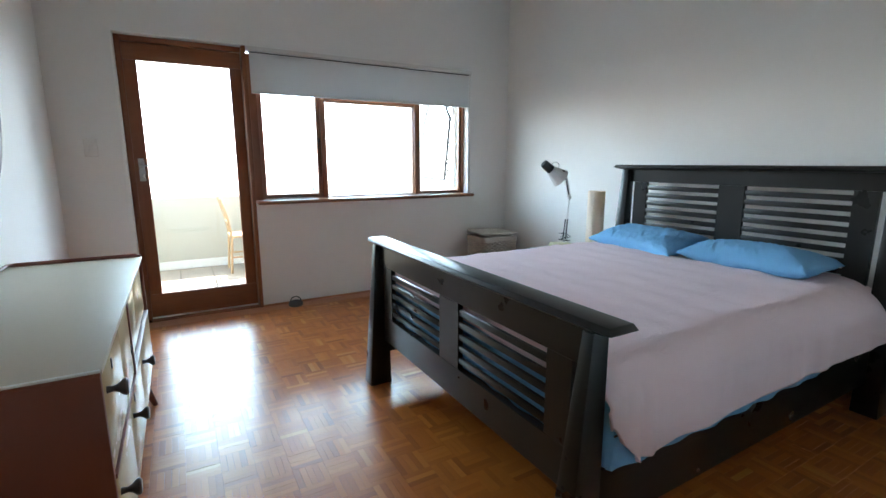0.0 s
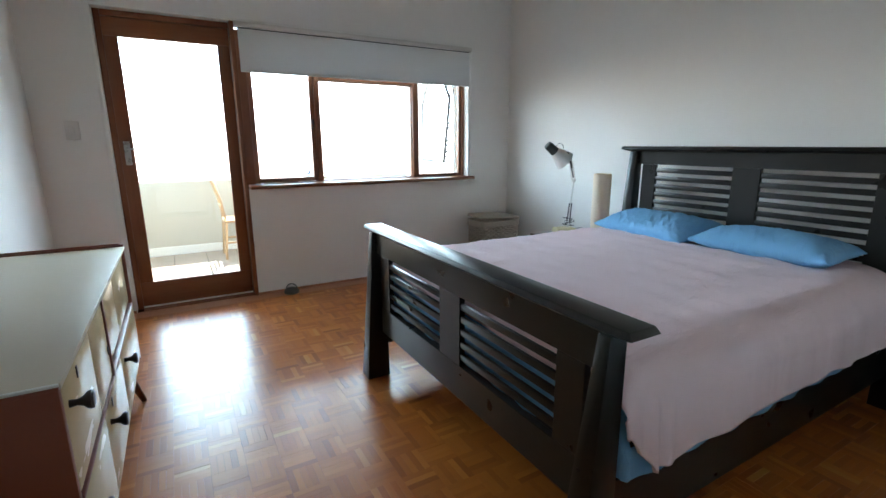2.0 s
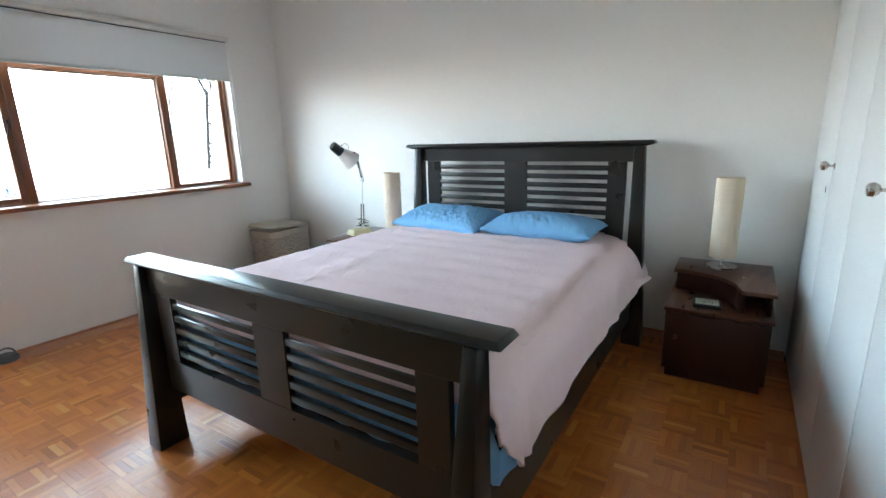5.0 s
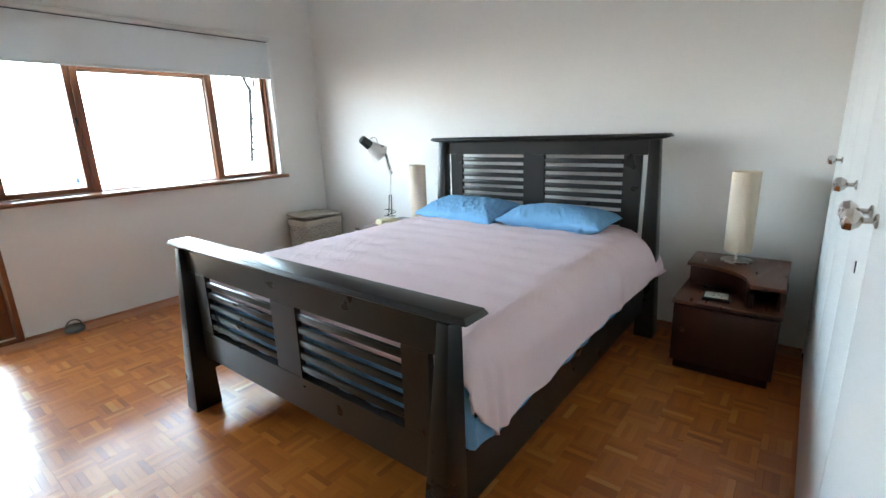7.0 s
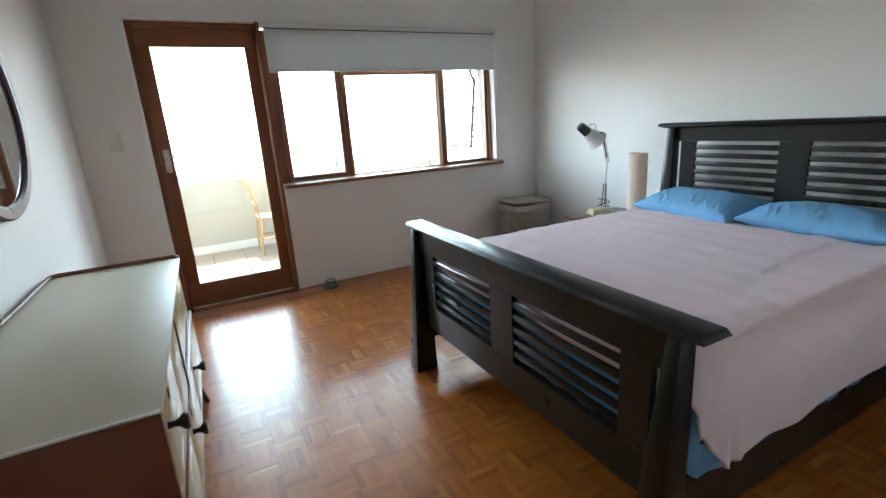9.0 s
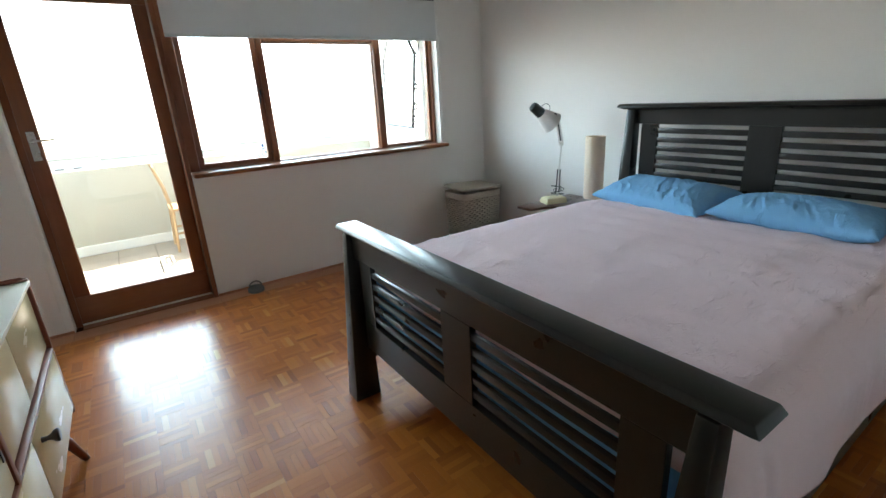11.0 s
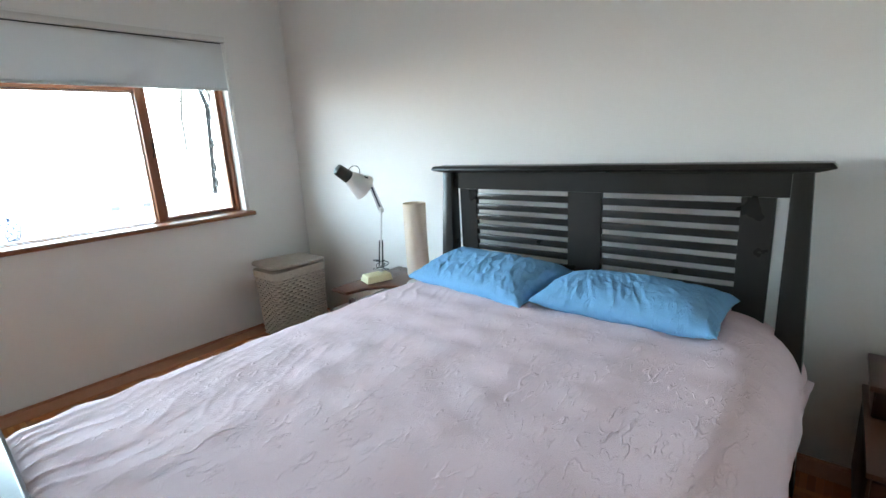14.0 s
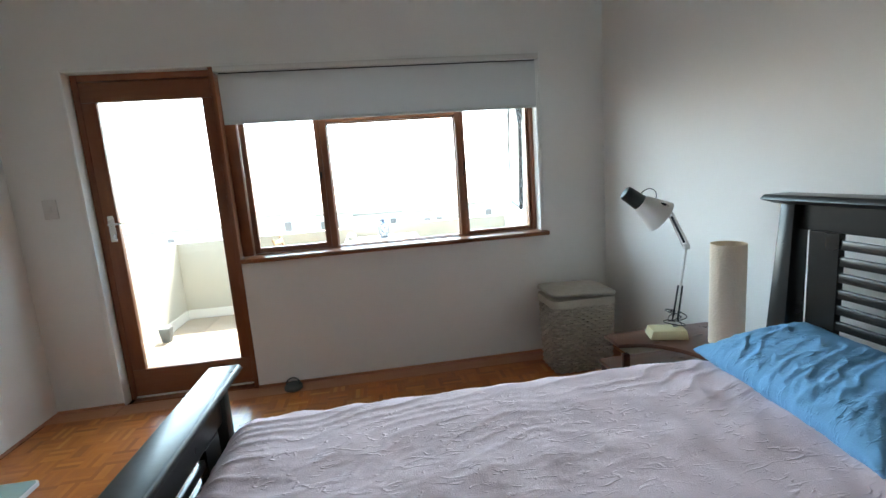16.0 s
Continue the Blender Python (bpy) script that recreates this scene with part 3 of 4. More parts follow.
def duvet():
    """A cloth that lies on the mattress and falls over both long sides."""
    bm = bmesh.new()
    nx, ny = 250, 270
    rows = []
    for i in range(nx + 1):
        s = i / nx
        x = 1.812 + s * 2.04
        cy = 1.669 + (x - 1.78) * 0.006
        hem_r = 0.404 + 0.009 * math.sin(4.6 * s + 5.2) + 0.004 * math.sin(17 * s)
        hem_r -= 0.008 * math.exp(-((s - 0.05) / 0.04) ** 2)
        if s < 0.05:
            hem_r += 0.13 * (1 - s / 0.05)
        hem_l = 0.40 + 0.02 * math.sin(9 * s)
        he = min(1, max(0, (s - 0.68) / 0.27)) ** 1.5      # slumps wider towards the head
        half, rad, zt = 0.815 + 0.02 * s, 0.115 + 0.055 * s + 0.08 * he, 0.678 - 0.028 * he
        row = []
        for j in range(ny + 1):
            t = j / ny
            # path: right hem, up, across, down to left hem
            dr, dl, top = zt - rad - hem_r, zt - rad - hem_l, 2 * (half - rad)
            q = math.pi / 2 * rad
            L = dr + q + top + q + dl
            d = t * L
            if d < dr:
                y, z, ny_, nz_ = -half - (0.008 + 0.014 * he) * (1 - d / dr), hem_r + d, -1, 0
            elif d < dr + q:
                a = (d - dr) / rad
                y, z = -half + rad - rad * math.cos(a), zt - rad + rad * math.sin(a)
                ny_, nz_ = -math.cos(a), math.sin(a)
            elif d < dr + q + top:
                y, z, ny_, nz_ = -half + rad + (d - dr - q), zt, 0, 1
            elif d < dr + 2 * q + top:
                a = (d - dr - q - top) / rad
                y, z = half - rad + rad * math.sin(a), zt - rad + rad * math.cos(a)
                ny_, nz_ = math.sin(a), math.cos(a)
            else:
                e = d - dr - 2 * q - top
                y, z, ny_, nz_ = half + 0.02 * e / dl, zt - rad - e, 1, 0
            X = x
            # soft dimples, large swells, fine creases
            flat = max(0.0, nz_)
            n = 0.004 * fract(x * 1.8, y * 1.8, 3, 2) + 0.0018 * fract(x * 9, y * 6, 7, 3)
            wx, wy = 1.1 * fract(x * 1.7, y * 1.7, 1, 2), 1.1 * fract(x * 1.7, y * 1.7, 9, 2)
            n += 0.0042 * (math.sin(x * 38 + 1.5 * wx) * (0.6 + 0.5 * math.sin(y * 27 + 1.5 * wy)) + 0.4 * math.sin(y * 27 + 1.5 * wy)) * flat * (0.7 + 0.6 * fract(x * 2, y * 2, 21, 2))
            for sc, am, o, e in ((4.0, 0.0006, 5, 9), (14.0, 0.0016, 15, 6)):
                cr = 1 - abs(fract(x * sc * 0.6 + 0.5 * y * sc, y * sc * 1.5 - x * sc * 0.4, o, 2)) * 1.6
                patch = min(1, max(0, 0.45 + 1.3 * fract(x * 2.1, y * 2.1, o + 1, 2)))
                n += am * max(0, cr) ** e * patch
            if nz_ < 0.5:
                fold = math.sin(x * 17 + 2.5 * fract(x * 2, 0, 4))
                n += 0.006 * fold * (1 - flat) * min(1, (zt - z) / 0.2)
                n += 0.014 * math.exp(-((s - 0.05) / 0.03) ** 2) * math.sin(x * 90) * min(1, (zt - z) / 0.2)
            if y > 0.15:
                g = min(1, (y - 0.15) / 0.45)
                dd = 1 - abs(math.sin((y - 0.22 * x) * 52 + 5.5 * fract(x * 2.1, y * 3, 2, 3)))
                n += 0.010 * g * dd ** 3 * min(1, max(0.1, 0.5 + fract(x * 1.6, y * 1.3, 8, 2)))
            # crown
            z += 0.012 * flat * (1 - (y / half) ** 2)
            # round over at the foot and the head
            for dd2 in ((x - 1.812), (3.855 - x)):
                if dd2 < 0.09:
                    k = 1 - dd2 / 0.09
                    z -= flat * 0.055 * k * k
            row.append(bm.verts.new((X, cy + y + ny_ * n, z + nz_ * n)))
        rows.append(row)
    # fall at the foot end
    foot = []
    for j, v in enumerate(rows[0]):
        foot.append(bm.verts.new((1.8065, v.co.y, 0.592 + 0.008 * math.sin(v.co.y * 9) if v.co.z > 0.605 else v.co.z - 0.01)))
    for a, b in zip([foot] + rows, rows):
        for j in range(ny):
            bm.faces.new((a[j], a[j + 1], b[j + 1], b[j]))
    ob = part("duvet", bm, M_DUVET, None, smooth=False)
    for p in ob.data.polygons:
        p.use_smooth = True
    so = ob.modifiers.new("solid", "SOLIDIFY")
    so.thickness, so.offset = 0.012, -1
    return tagged(ob, "pale pink rumpled duvet spread over the made bed", "duvet")


duvet()


def pillow(at, size, rz, rx, seed, label):
    bm = bmesh.new()
    n = 110
    lx, ly, h = size
    grid = {}
    for side in (1, -1):
        for i in range(n + 1):
            for j in range(n + 1):
                a, b = 2 * i / n - 1, 2 * j / n - 1
                edge = i in (0, n) or j in (0, n)
                if edge and side < 0:
                    grid[side, i, j] = grid[1, i, j]
                    continue
                pa, pb = 1 - 0.10 * (1 - abs(b) ** 2), 1 - 0.07 * (1 - abs(a) ** 2)
                x, y = a * lx / 2 * (0.93 + 0.07 * abs(b) ** 3), b * ly / 2 * (0.95 + 0.05 * abs(a) ** 3)
                f = (max(0, 1 - abs(a) ** 2.8) * max(0, 1 - abs(b) ** 4.2)) ** 0.5
                z = side * h / 2 * f
                w = 0.5 + 0.5 * abs(b)
                g = f ** 0.5
                z += g * 0.009 * fract(x * 6 + seed, y * 5, side)
                u, w = x * 0.9 + y * 0.45, y * 0.9 - x * 0.45
                for sc, am, o in ((5.0, 0.005, 2), (12.0, 0.007, 9), (24.0, 0.0038, 14)):
                    cr = 1 - abs(fract(w * sc * 1.8 + seed, u * sc * 0.6, seed + o, 2)) * 2.6
                    patch = min(1, max(0.1, 0.5 + 1.6 * fract(x * 5, y * 5, o + seed, 2)))
                    z += side * am * g * patch * (max(0, cr) ** 2 - 0.3)
                x += 0.006 * (1 - g) * fract(y * 14, x * 3, seed + 3, 3)
                y += 0.008 * (1 - g) * fract(x * 14, y * 3, seed + 5, 3)
                z += side * 0.004 * (1 - g) * math.sin(b * 40 + 3 * fract(y * 6, x * 6, seed))
                if side < 0:
                    z *= 0.8
                grid[side, i, j] = bm.verts.new((x, y, z))
        for i in range(n):
            for j in range(n):
                q = [grid[side, i, j], grid[side, i + 1, j], grid[side, i + 1, j + 1], grid[side, i, j + 1]]
                bm.faces.new(q if side > 0 else q[::-1])
    ob = part("pillow", bm, M_BLUE)
    for p in ob.data.polygons:
        p.use_smooth = True
    ob.matrix_basis = Matrix.Translation(at) @ pose(0, 0, 0, 0, rx, rz)
    return tagged(ob, label, "pillow", "pillows on the bed")


pillow((3.525, 2.055, 0.724), (0.40, 0.70, 0.150), -7, -8, 1, "soft light blue pillow, creased and slumped against the headboard")
pillow((3.510, 1.385, 0.722), (0.38, 0.66, 0.155), 0, -1, 5, "plump light blue pillow lying against the headboard, wrinkled")


# ---- nightstands ----
def nightstand(x, y, mirror, W, D, label, apron=True):
    """Origin at the wall, at the deep end; y runs away from it. D: depth of the deep end."""
    o = thing("nightstand", (x, y, 0), label, "nightstand", "pair of nightstands")
    m = mirror
    P = lambda a, b, z: (-a, m * b, z)

    def pr(name, pts, z0, z1, mt, lab=""):
        bm = prism(bmesh.new(), pts, z0, z1, P)
        bmesh.ops.recalc_face_normals(bm, faces=bm.faces)
        bmesh.ops.bevel(bm, geom=bm.edges[:], offset=0.003, segments=2, affect="EDGES", profile=0.5)
        return part(name, bm, mt, o, lab, True)
    S = D - 0.27                                   # depth of the shallow end
    b0, b1 = 0.14, W - 0.03
    wave = lambda top, off: [(top - off - (D - S) * math.sqrt(1 - (1 - k / 14) ** 2), b0 + (b1 - b0) * k / 14) for k in range(15)]
    pr("top", [(0, 0), (D, 0)] + wave(D, 0) + [(S, W), (0, W)], 0.495, 0.515, M_VENT, "reddish walnut top with a curved front")
    line = wave(D, 0.02) + [(S - 0.02, W - 0.016)]
    if apron:
        pr("apron", line + [(a - 0.014, b - 0.006) for a, b in line][::-1], 0.396, 0.494, M_VEN)
    if apron:
        pr("side", [(0, 0.012), (D - 0.035, 0.012), (D - 0.035, 0.028), (0, 0.028)], 0.392, 0.4945, M_VEN)
    pr("side", [(0, W - 0.03), (S - 0.035, W - 0.03), (S - 0.035, W - 0.014), (0, W - 0.014)], 0.392, 0.4945, M_VEN)
    pr("post", [(D - 0.055, b0 - 0.02), (D - 0.024, b0 - 0.02), (D - 0.024, b0 + 0.006), (D - 0.055, b0 + 0.006)], 0.392, 0.4625, M_VEN)
    E = D + 0.03
    pr("shelf", [(0, -0.004), (E, -0.004), (E, W + 0.002), (0, W + 0.002)], 0.373, 0.391, M_VENT)
    pr("body", [(0.0, 0.005), (E - 0.022, 0.005), (E - 0.022, W - 0.005), (0.0, W - 0.005)], 0.05, 0.372, M_VEN)
    d = pr("door", [(E - 0.021, 0.012), (E - 0.006, 0.012), (E - 0.006, W - 0.012), (E - 0.021, W - 0.012)], 0.06, 0.363, M_VEN)
    k = part("knob", lathe(bmesh.new(), [(0.006, 0), (0.006, 0.010), (0.012, 0.014), (0.013, 0.020), (0.0, 0.023)], 16, axis="x", closed=False), M_VENT, d, "small round wooden knob", True)
    k.matrix_basis = Matrix.Translation((-E + 0.006, m * (W - 0.06), 0.24)) @ Matrix.Rotation(math.pi, 4, "Z")
    pr("plinth", [(0.02, 0.02), (E - 0.04, 0.02), (E - 0.04, W - 0.02), (0.02, W - 0.02)], 0.0, 0.049, M_VEN)
    return o


nightstand(XE - 0.016, 0.223, 1, 0.46, 0.552, "dark walnut nightstand with curved top shelf and closed cabinet door")
nightstand(XE - 0.016, 3.105, -1, 0.487, 0.568, "dark walnut nightstand with curved top shelf beside the hamper", False)


def table_lamp(at, label):
    o = thing("table_lamp", at, label, "lamp", "pair of bedside lamps")
    part("base", lathe(bmesh.new(), [(0.048, 0), (0.048, 0.008), (0.074, 0.010), (0.075, 0.016), (0.072, 0.019), (0.02, 0.021)], 36), M_STEEL, o, "round brushed metal base", True)
    bm = lathe(bmesh.new(), [(0.007, 0.012), (0.007, 0.09)], 12)
    lathe(bm, [(0.012, 0.055), (0.012, 0.085)], 12)
    part("stem", bm, M_STEEL, o, "thin metal stem", True)
    bm = bmesh.new()
    prof = [(0.0645, 0.068), (0.066, 0.068), (0.066, 0.492), (0.0645, 0.492)]
    lathe(bm, prof + [prof[0]], 48, closed=False)
    part("shade", bm, M_SHADE, o, "tall cream cylinder shade of ribbed paper", True)
    return o


table_lamp((3.785, 0.464, 0.516), "table lamp with tall cream cylindrical shade on the dark nightstand")
table_lamp((3.714, 2.683, 0.516), "table lamp with tall cream cylindrical shade behind the pillow")


# ---- desk lamp ----
dl = thing("desk_lamp", (3.648, 2.992, 0.516), "white articulated desk lamp with black cap on cream base", "lamp")
DL = Vector((3.648, 2.992, 0.516))
bm = bmesh.new()
frustum(bm, (-0.085, 0.085, -0.060, 0.060, 0), (-0.072, 0.080, -0.048, 0.052, 0.040), 0.003)
b0 = part("base", bm, M_CREAM, dl, "cream painted wedge base", True)
b0.rotation_euler = (0, 0, radians(-18))
L0 = Vector((0.050, 0.006, 0.065))
EL = Vector((3.805, 3.068, 0.930)) - DL
LJ = Vector((3.752, 3.036, 0.745)) - DL
HG = Vector((3.605, 2.935, 1.160)) - DL
part("pivot", lathe(bmesh.new(), [(0.012, 0.03), (0.012, 0.07), (0.006, 0.08)], 14, at=(L0.x, L0.y, 0)), M_WHITEP, dl, "", True)
bm = bmesh.new()
for s in (-1, 1):
    o_ = Vector((0.008 * s, -0.008 * s, 0))
    tube(bm, [L0 + o_, LJ + o_ * 0.8], 0.0045)
part("spring", bm, M_BLKPL, dl, "pair of dark tension springs", True)
bm = tube(bmesh.new(), [L0, EL], 0.0045)
tube(bm, [LJ, EL], 0.006)
part("lower_arm", bm, M_WHITEP, dl, "", True)
bm = bmesh.new()
UA = HG - EL
for s in (-1, 1):
    o_ = Vector((0.010 * s, -0.010 * s, 0))
    tube(bm, [EL + o_, HG + o_ * 0.6], 0.004)
part("upper_arm", bm, M_WHITEP, dl, "", True)
bm = tube(bmesh.new(), [EL + UA * 0.12, EL + UA * 0.72], 0.0055)
part("upper_spring", bm, M_BLKPL, dl, "", True)
part("elbow", bx(bmesh.new(), tuple(EL - Vector((0.014, 0.012, 0.014))), tuple(EL + Vector((0.014, 0.012, 0.014))), 0.004), M_WHITEP, dl, "", True)
# head: axis points from the cap to the mouth
C0, C1 = Vector((3.462, 3.030, 1.224)), Vector((3.635, 2.985, 1.085))
ax = (C1 - C0).normalized()
rot = Vector((0, 0, 1)).rotation_difference(ax).to_matrix().to_4x4()
hb = part("head_cap", lathe(bmesh.new(), [(0.012, -0.004), (0.030, 0.0), (0.034, 0.01), (0.038, 0.085), (0.036, 0.09)], 28), M_CAP, dl, "black ribbed cap of the lamp head", True)
hb.matrix_basis = Matrix.Translation(C0 - DL) @ rot
sh = part("shade", lathe(bmesh.new(), [(0.037, 0.085), (0.045, 0.10), (0.080, 0.205), (0.078, 0.205), (0.043, 0.101), (0.036, 0.088)], 32, closed=False), M_WHITEP, dl, "white enamel conical shade", True)
sh.matrix_basis = hb.matrix_basis.copy()
mid = C0 - DL + ax * 0.10
side = ax.cross(Vector((0, 0, 1))).normalized()
upw = side.cross(ax)
pts = [mid + ax * (0.036 * math.cos(radians(a))) + upw * (0.036 + 0.045 * math.sin(radians(a))) for a in range(0, 181, 15)]
part("handle", tube(bmesh.new(), pts, 0.0022, 6), M_BLKPL, dl, "thin black wire handle", True)
hk = tube(bmesh.new(), [HG, mid + ax * 0.03 + upw * 0.035], 0.006)
part("hinge", hk, M_BLKPL, dl, "", True)
# coiled cable round the pivot
pts = []
for k in range(90):
    a = k * 0.32
    r = 0.035 + 0.012 * math.sin(k * 0.13) + 0.006 * math.sin(k * 0.9)
    pts.append((L0.x + r * math.cos(a), L0.y + r * math.sin(a), 0.045 + 0.0009 * k + 0.012 * math.sin(k * 0.21)))
part("cable", tube(bmesh.new(), pts, 0.0025, 6), M_BLKPL, dl, "dark cable wound round the lamp foot", True)

# clock on the right nightstand
ck = thing("clock", (3.484, 0.502, 0.392), "small black digital clock with grey display on the nightstand", "clock")
b = part("case", box((-0.056, -0.062, 0), (0.056, 0.062, 0.018), 0.004), M_BLKPL, ck, smooth=True)
part("display", box((-0.044, -0.052, 0.0185), (0.044, 0.052, 0.0195)), M_SCREEN, ck, "pale grey display")
for k, (a, b, w, h) in enumerate(((0.018, 0.012, 0.022, 0.003), (-0.004, 0.016, 0.003, 0.018), (-0.018, 0.010, 0.003, 0.020), (0.004, -0.010, 0.026, 0.003), (0.020, -0.004, 0.003, 0.014), (-0.012, -0.022, 0.030, 0.003))):
    part("digit_bar", box((a - w / 2, b - h / 2, 0.0196), (a + w / 2, b + h / 2, 0.0200)), M_BLKPL, ck, "dark segment on the display")
ck.rotation_euler = (0, 0, radians(4))

# ---- wicker hamper ----
ham = thing("laundry_hamper", (3.597, 3.915, 0), "grey woven wicker laundry hamper with lid and cloth liner", "hamper")
HW, HD, HH = 0.215, 0.152, 0.500


def rrect(w, d, r, n=6):
    out = []
    for cx, cy, a0 in ((w - r, d - r, 0), (-w + r, d - r, 90), (-w + r, -d + r, 180), (w - r, -d + r, 270)):
        for k in range(n + 1):
            a = radians(a0 + 90 * k / n)
            out.append((cx + r * math.cos(a), cy + r * math.sin(a)))
    return out


bm = bmesh.new()
rings = []
for z in [i * HH / 20 for i in range(21)]:
    k = 0.93 + 0.07 * z / HH
    rings.append([bm.verts.new((x * k, y * k, z + 0.004)) for x, y in rrect(HW - 0.014, HD - 0.014, 0.05)])
for a, b in zip(rings, rings[1:]):
    for i in range(len(a)):
        bm.faces.new((a[i], a[(i + 1) % len(a)], b[(i + 1) % len(a)], b[i]))
bm.faces.new(rings[0])
part("body", bm, M_WICKER, ham, "woven wicker body", True)
# weavers: over and under the stakes
bm = bmesh.new()
nz = 27
for zi in range(nz):
    z = 0.012 + (HH - 0.02) * zi / (nz - 1)
    k = 0.93 + 0.07 * z / HH
    base = rrect(HW, HD, 0.05, 5)
    pts = []
    m = len(base)
    # resample to even steps
    P = [Vector((x * k, y * k, 0)) for x, y in base]
    per = [0]
    for i in range(m):
        per.append(per[-1] + (P[(i + 1) % m] - P[i]).length)
    steps = 96
    for q in range(steps):
        d = per[-1] * q / steps
        i = max(j for j in range(m) if per[j] <= d)
        f = (d - per[i]) / max(1e-6, per[i + 1] - per[i])
        p = P[i].lerp(P[(i + 1) % m], f)
        nrm = Vector((p.x / HW, p.y / HD, 0)).normalized()
        w = 0.0085 * math.sin(2 * math.pi * q / 4 + math.pi * (zi % 2) + 0.6)
        pts.append(p + nrm * w + Vector((0, 0, z + 0.0012 * fract(q * 0.3, zi))))
    ring = []
    for q in range(steps):
        nrm = (pts[(q + 1) % steps] - pts[q - 1]).cross(Vector((0, 0, 1))).normalized()
        ring.append([bm.verts.new(pts[q] + nrm * a + Vector((0, 0, c))) for a, c in ((0.005, 0), (0, 0.0075), (-0.004, 0), (0, -0.0075))])
    for q in range(steps):
        a, b = ring[q], ring[(q + 1) % steps]
        for s in range(4):
            bm.faces.new((a[s], a[(s + 1) % 4], b[(s + 1) % 4], b[s]))
part("weave", bm, M_WICKER, ham, "grey wicker strands woven round the hamper", True)
bm = prism(bmesh.new(), rrect(HW + 0.008, HD + 0.008, 0.05), HH - 0.045, HH + 0.004)
part("liner", bm, M_LINER, ham, "cream cloth liner folded over the rim", True)
bm = prism(bmesh.new(), rrect(HW + 0.012, HD + 0.012, 0.055), 0, 0.022)
bmesh.ops.recalc_face_normals(bm, faces=bm.faces)
bmesh.ops.bevel(bm, geom=[e for e in bm.edges if abs(e.verts[0].co.z - e.verts[1].co.z) < 1e-4], offset=0.008, segments=3, affect="EDGES", profile=0.5)
for v in bm.verts:
    v.co.z += 0.010 * (1 - (v.co.x / HW) ** 2) * (1 if v.co.z > 0.01 else 0.4)
lid = part("lid", bm, M_WICKER, ham, "grey wicker lid", True)
lid.location = (0, 0, HH + 0.022)
lid.rotation_euler = (radians(1), radians(3), 0)

# ---- dresser ----
DX0, DX1, DY0, DY1, DZ0, DZ1 = XW + 0.02, 0.656, 1.30, 2.785, 0.205, 0.778
dr = thing("dresser", ((DX0 + DX1) / 2, (DY0 + DY1) / 2, 0), "mid-century dresser with pale laminate top, cream fronts and dark knobs", "dresser")
lbox(dr, "top", (DX0, DY0 + 0.006, DZ1 - 0.018), (DX1 + 0.004, DY1 - 0.012, DZ1 - 0.004), M_DRTOP, 0.002, "pale glossy laminate top")
lbox(dr, "side", (DX0, DY0, DZ0), (DX1, DY0 + 0.02, DZ1 - 0.019), M_DRSIDE, 0.003, "dark brown side panel")
lbox(dr, "side", (DX0, DY1 - 0.02, DZ0), (DX1, DY1, DZ1 + 0.004), M_DRSIDE, 0.003, "dark brown side panel")
lbox(dr, "bottom", (DX0, DY0 + 0.021, DZ0), (DX1 - 0.02, DY1 - 0.021, DZ0 + 0.018), M_DRSIDE)
lbox(dr, "back", (DX0, DY0 + 0.021, DZ0 + 0.019), (DX0 + 0.008, DY1 - 0.021, DZ1 - 0.019), M_DRSIDE)
# thin raised rim at the back and far end of the top
part("rim", tube(bmesh.new(), [local(dr, p) for p in ((DX0 + 0.01, DY0 + 0.01, DZ1 + 0.004), (DX0 + 0.01, DY1 - 0.03, DZ1 + 0.004), (DX0 + 0.03, DY1 - 0.008, DZ1 + 0.004), (DX1 - 0.02, DY1 - 0.008, DZ1 + 0.004), (DX1 - 0.004, DY1 - 0.012, DZ1 - 0.01))], 0.007), M_DRSIDE, dr, "dark rounded edging", True)
lbox(dr, "edging", (DX0, DY0 - 0.002, DZ1 - 0.0185), (DX1 + 0.001, DY0 + 0.005, DZ1 - 0.0105), M_DRSIDE, 0.001, "dark strip under the edge of the top")
lbox(dr, "edging", (DX0, DY0 - 0.003, DZ1 - 0.010), (DX1 + 0.002, DY0 + 0.005, DZ1 - 0.003), M_REVEAL, 0.002, "pale edge strip of the top")
cols = [DY0 + 0.022, 1.67, 1.93, 1.955, DY1 - 0.022]
zmid = 0.495


def front(y0, y1, z0, z1, knobs):
    f = lbox(dr, "drawer", (DX1 - 0.018, y0 + 0.003, z0 + 0.003), (DX1, y1 - 0.003, z1 - 0.003), M_DRFRONT, 0.003, "cream drawer front")
    for y, z in knobs:
        k = part("knob", lathe(bmesh.new(), [(0.009, 0), (0.007, 0.014), (0.011, 0.024), (0.019, 0.032), (0.021, 0.040), (0.017, 0.044)], 20, axis="x"), M_DARKK, f, "dark turned knob", True)
        k.location = local(dr, (DX1, y, z))
    return f


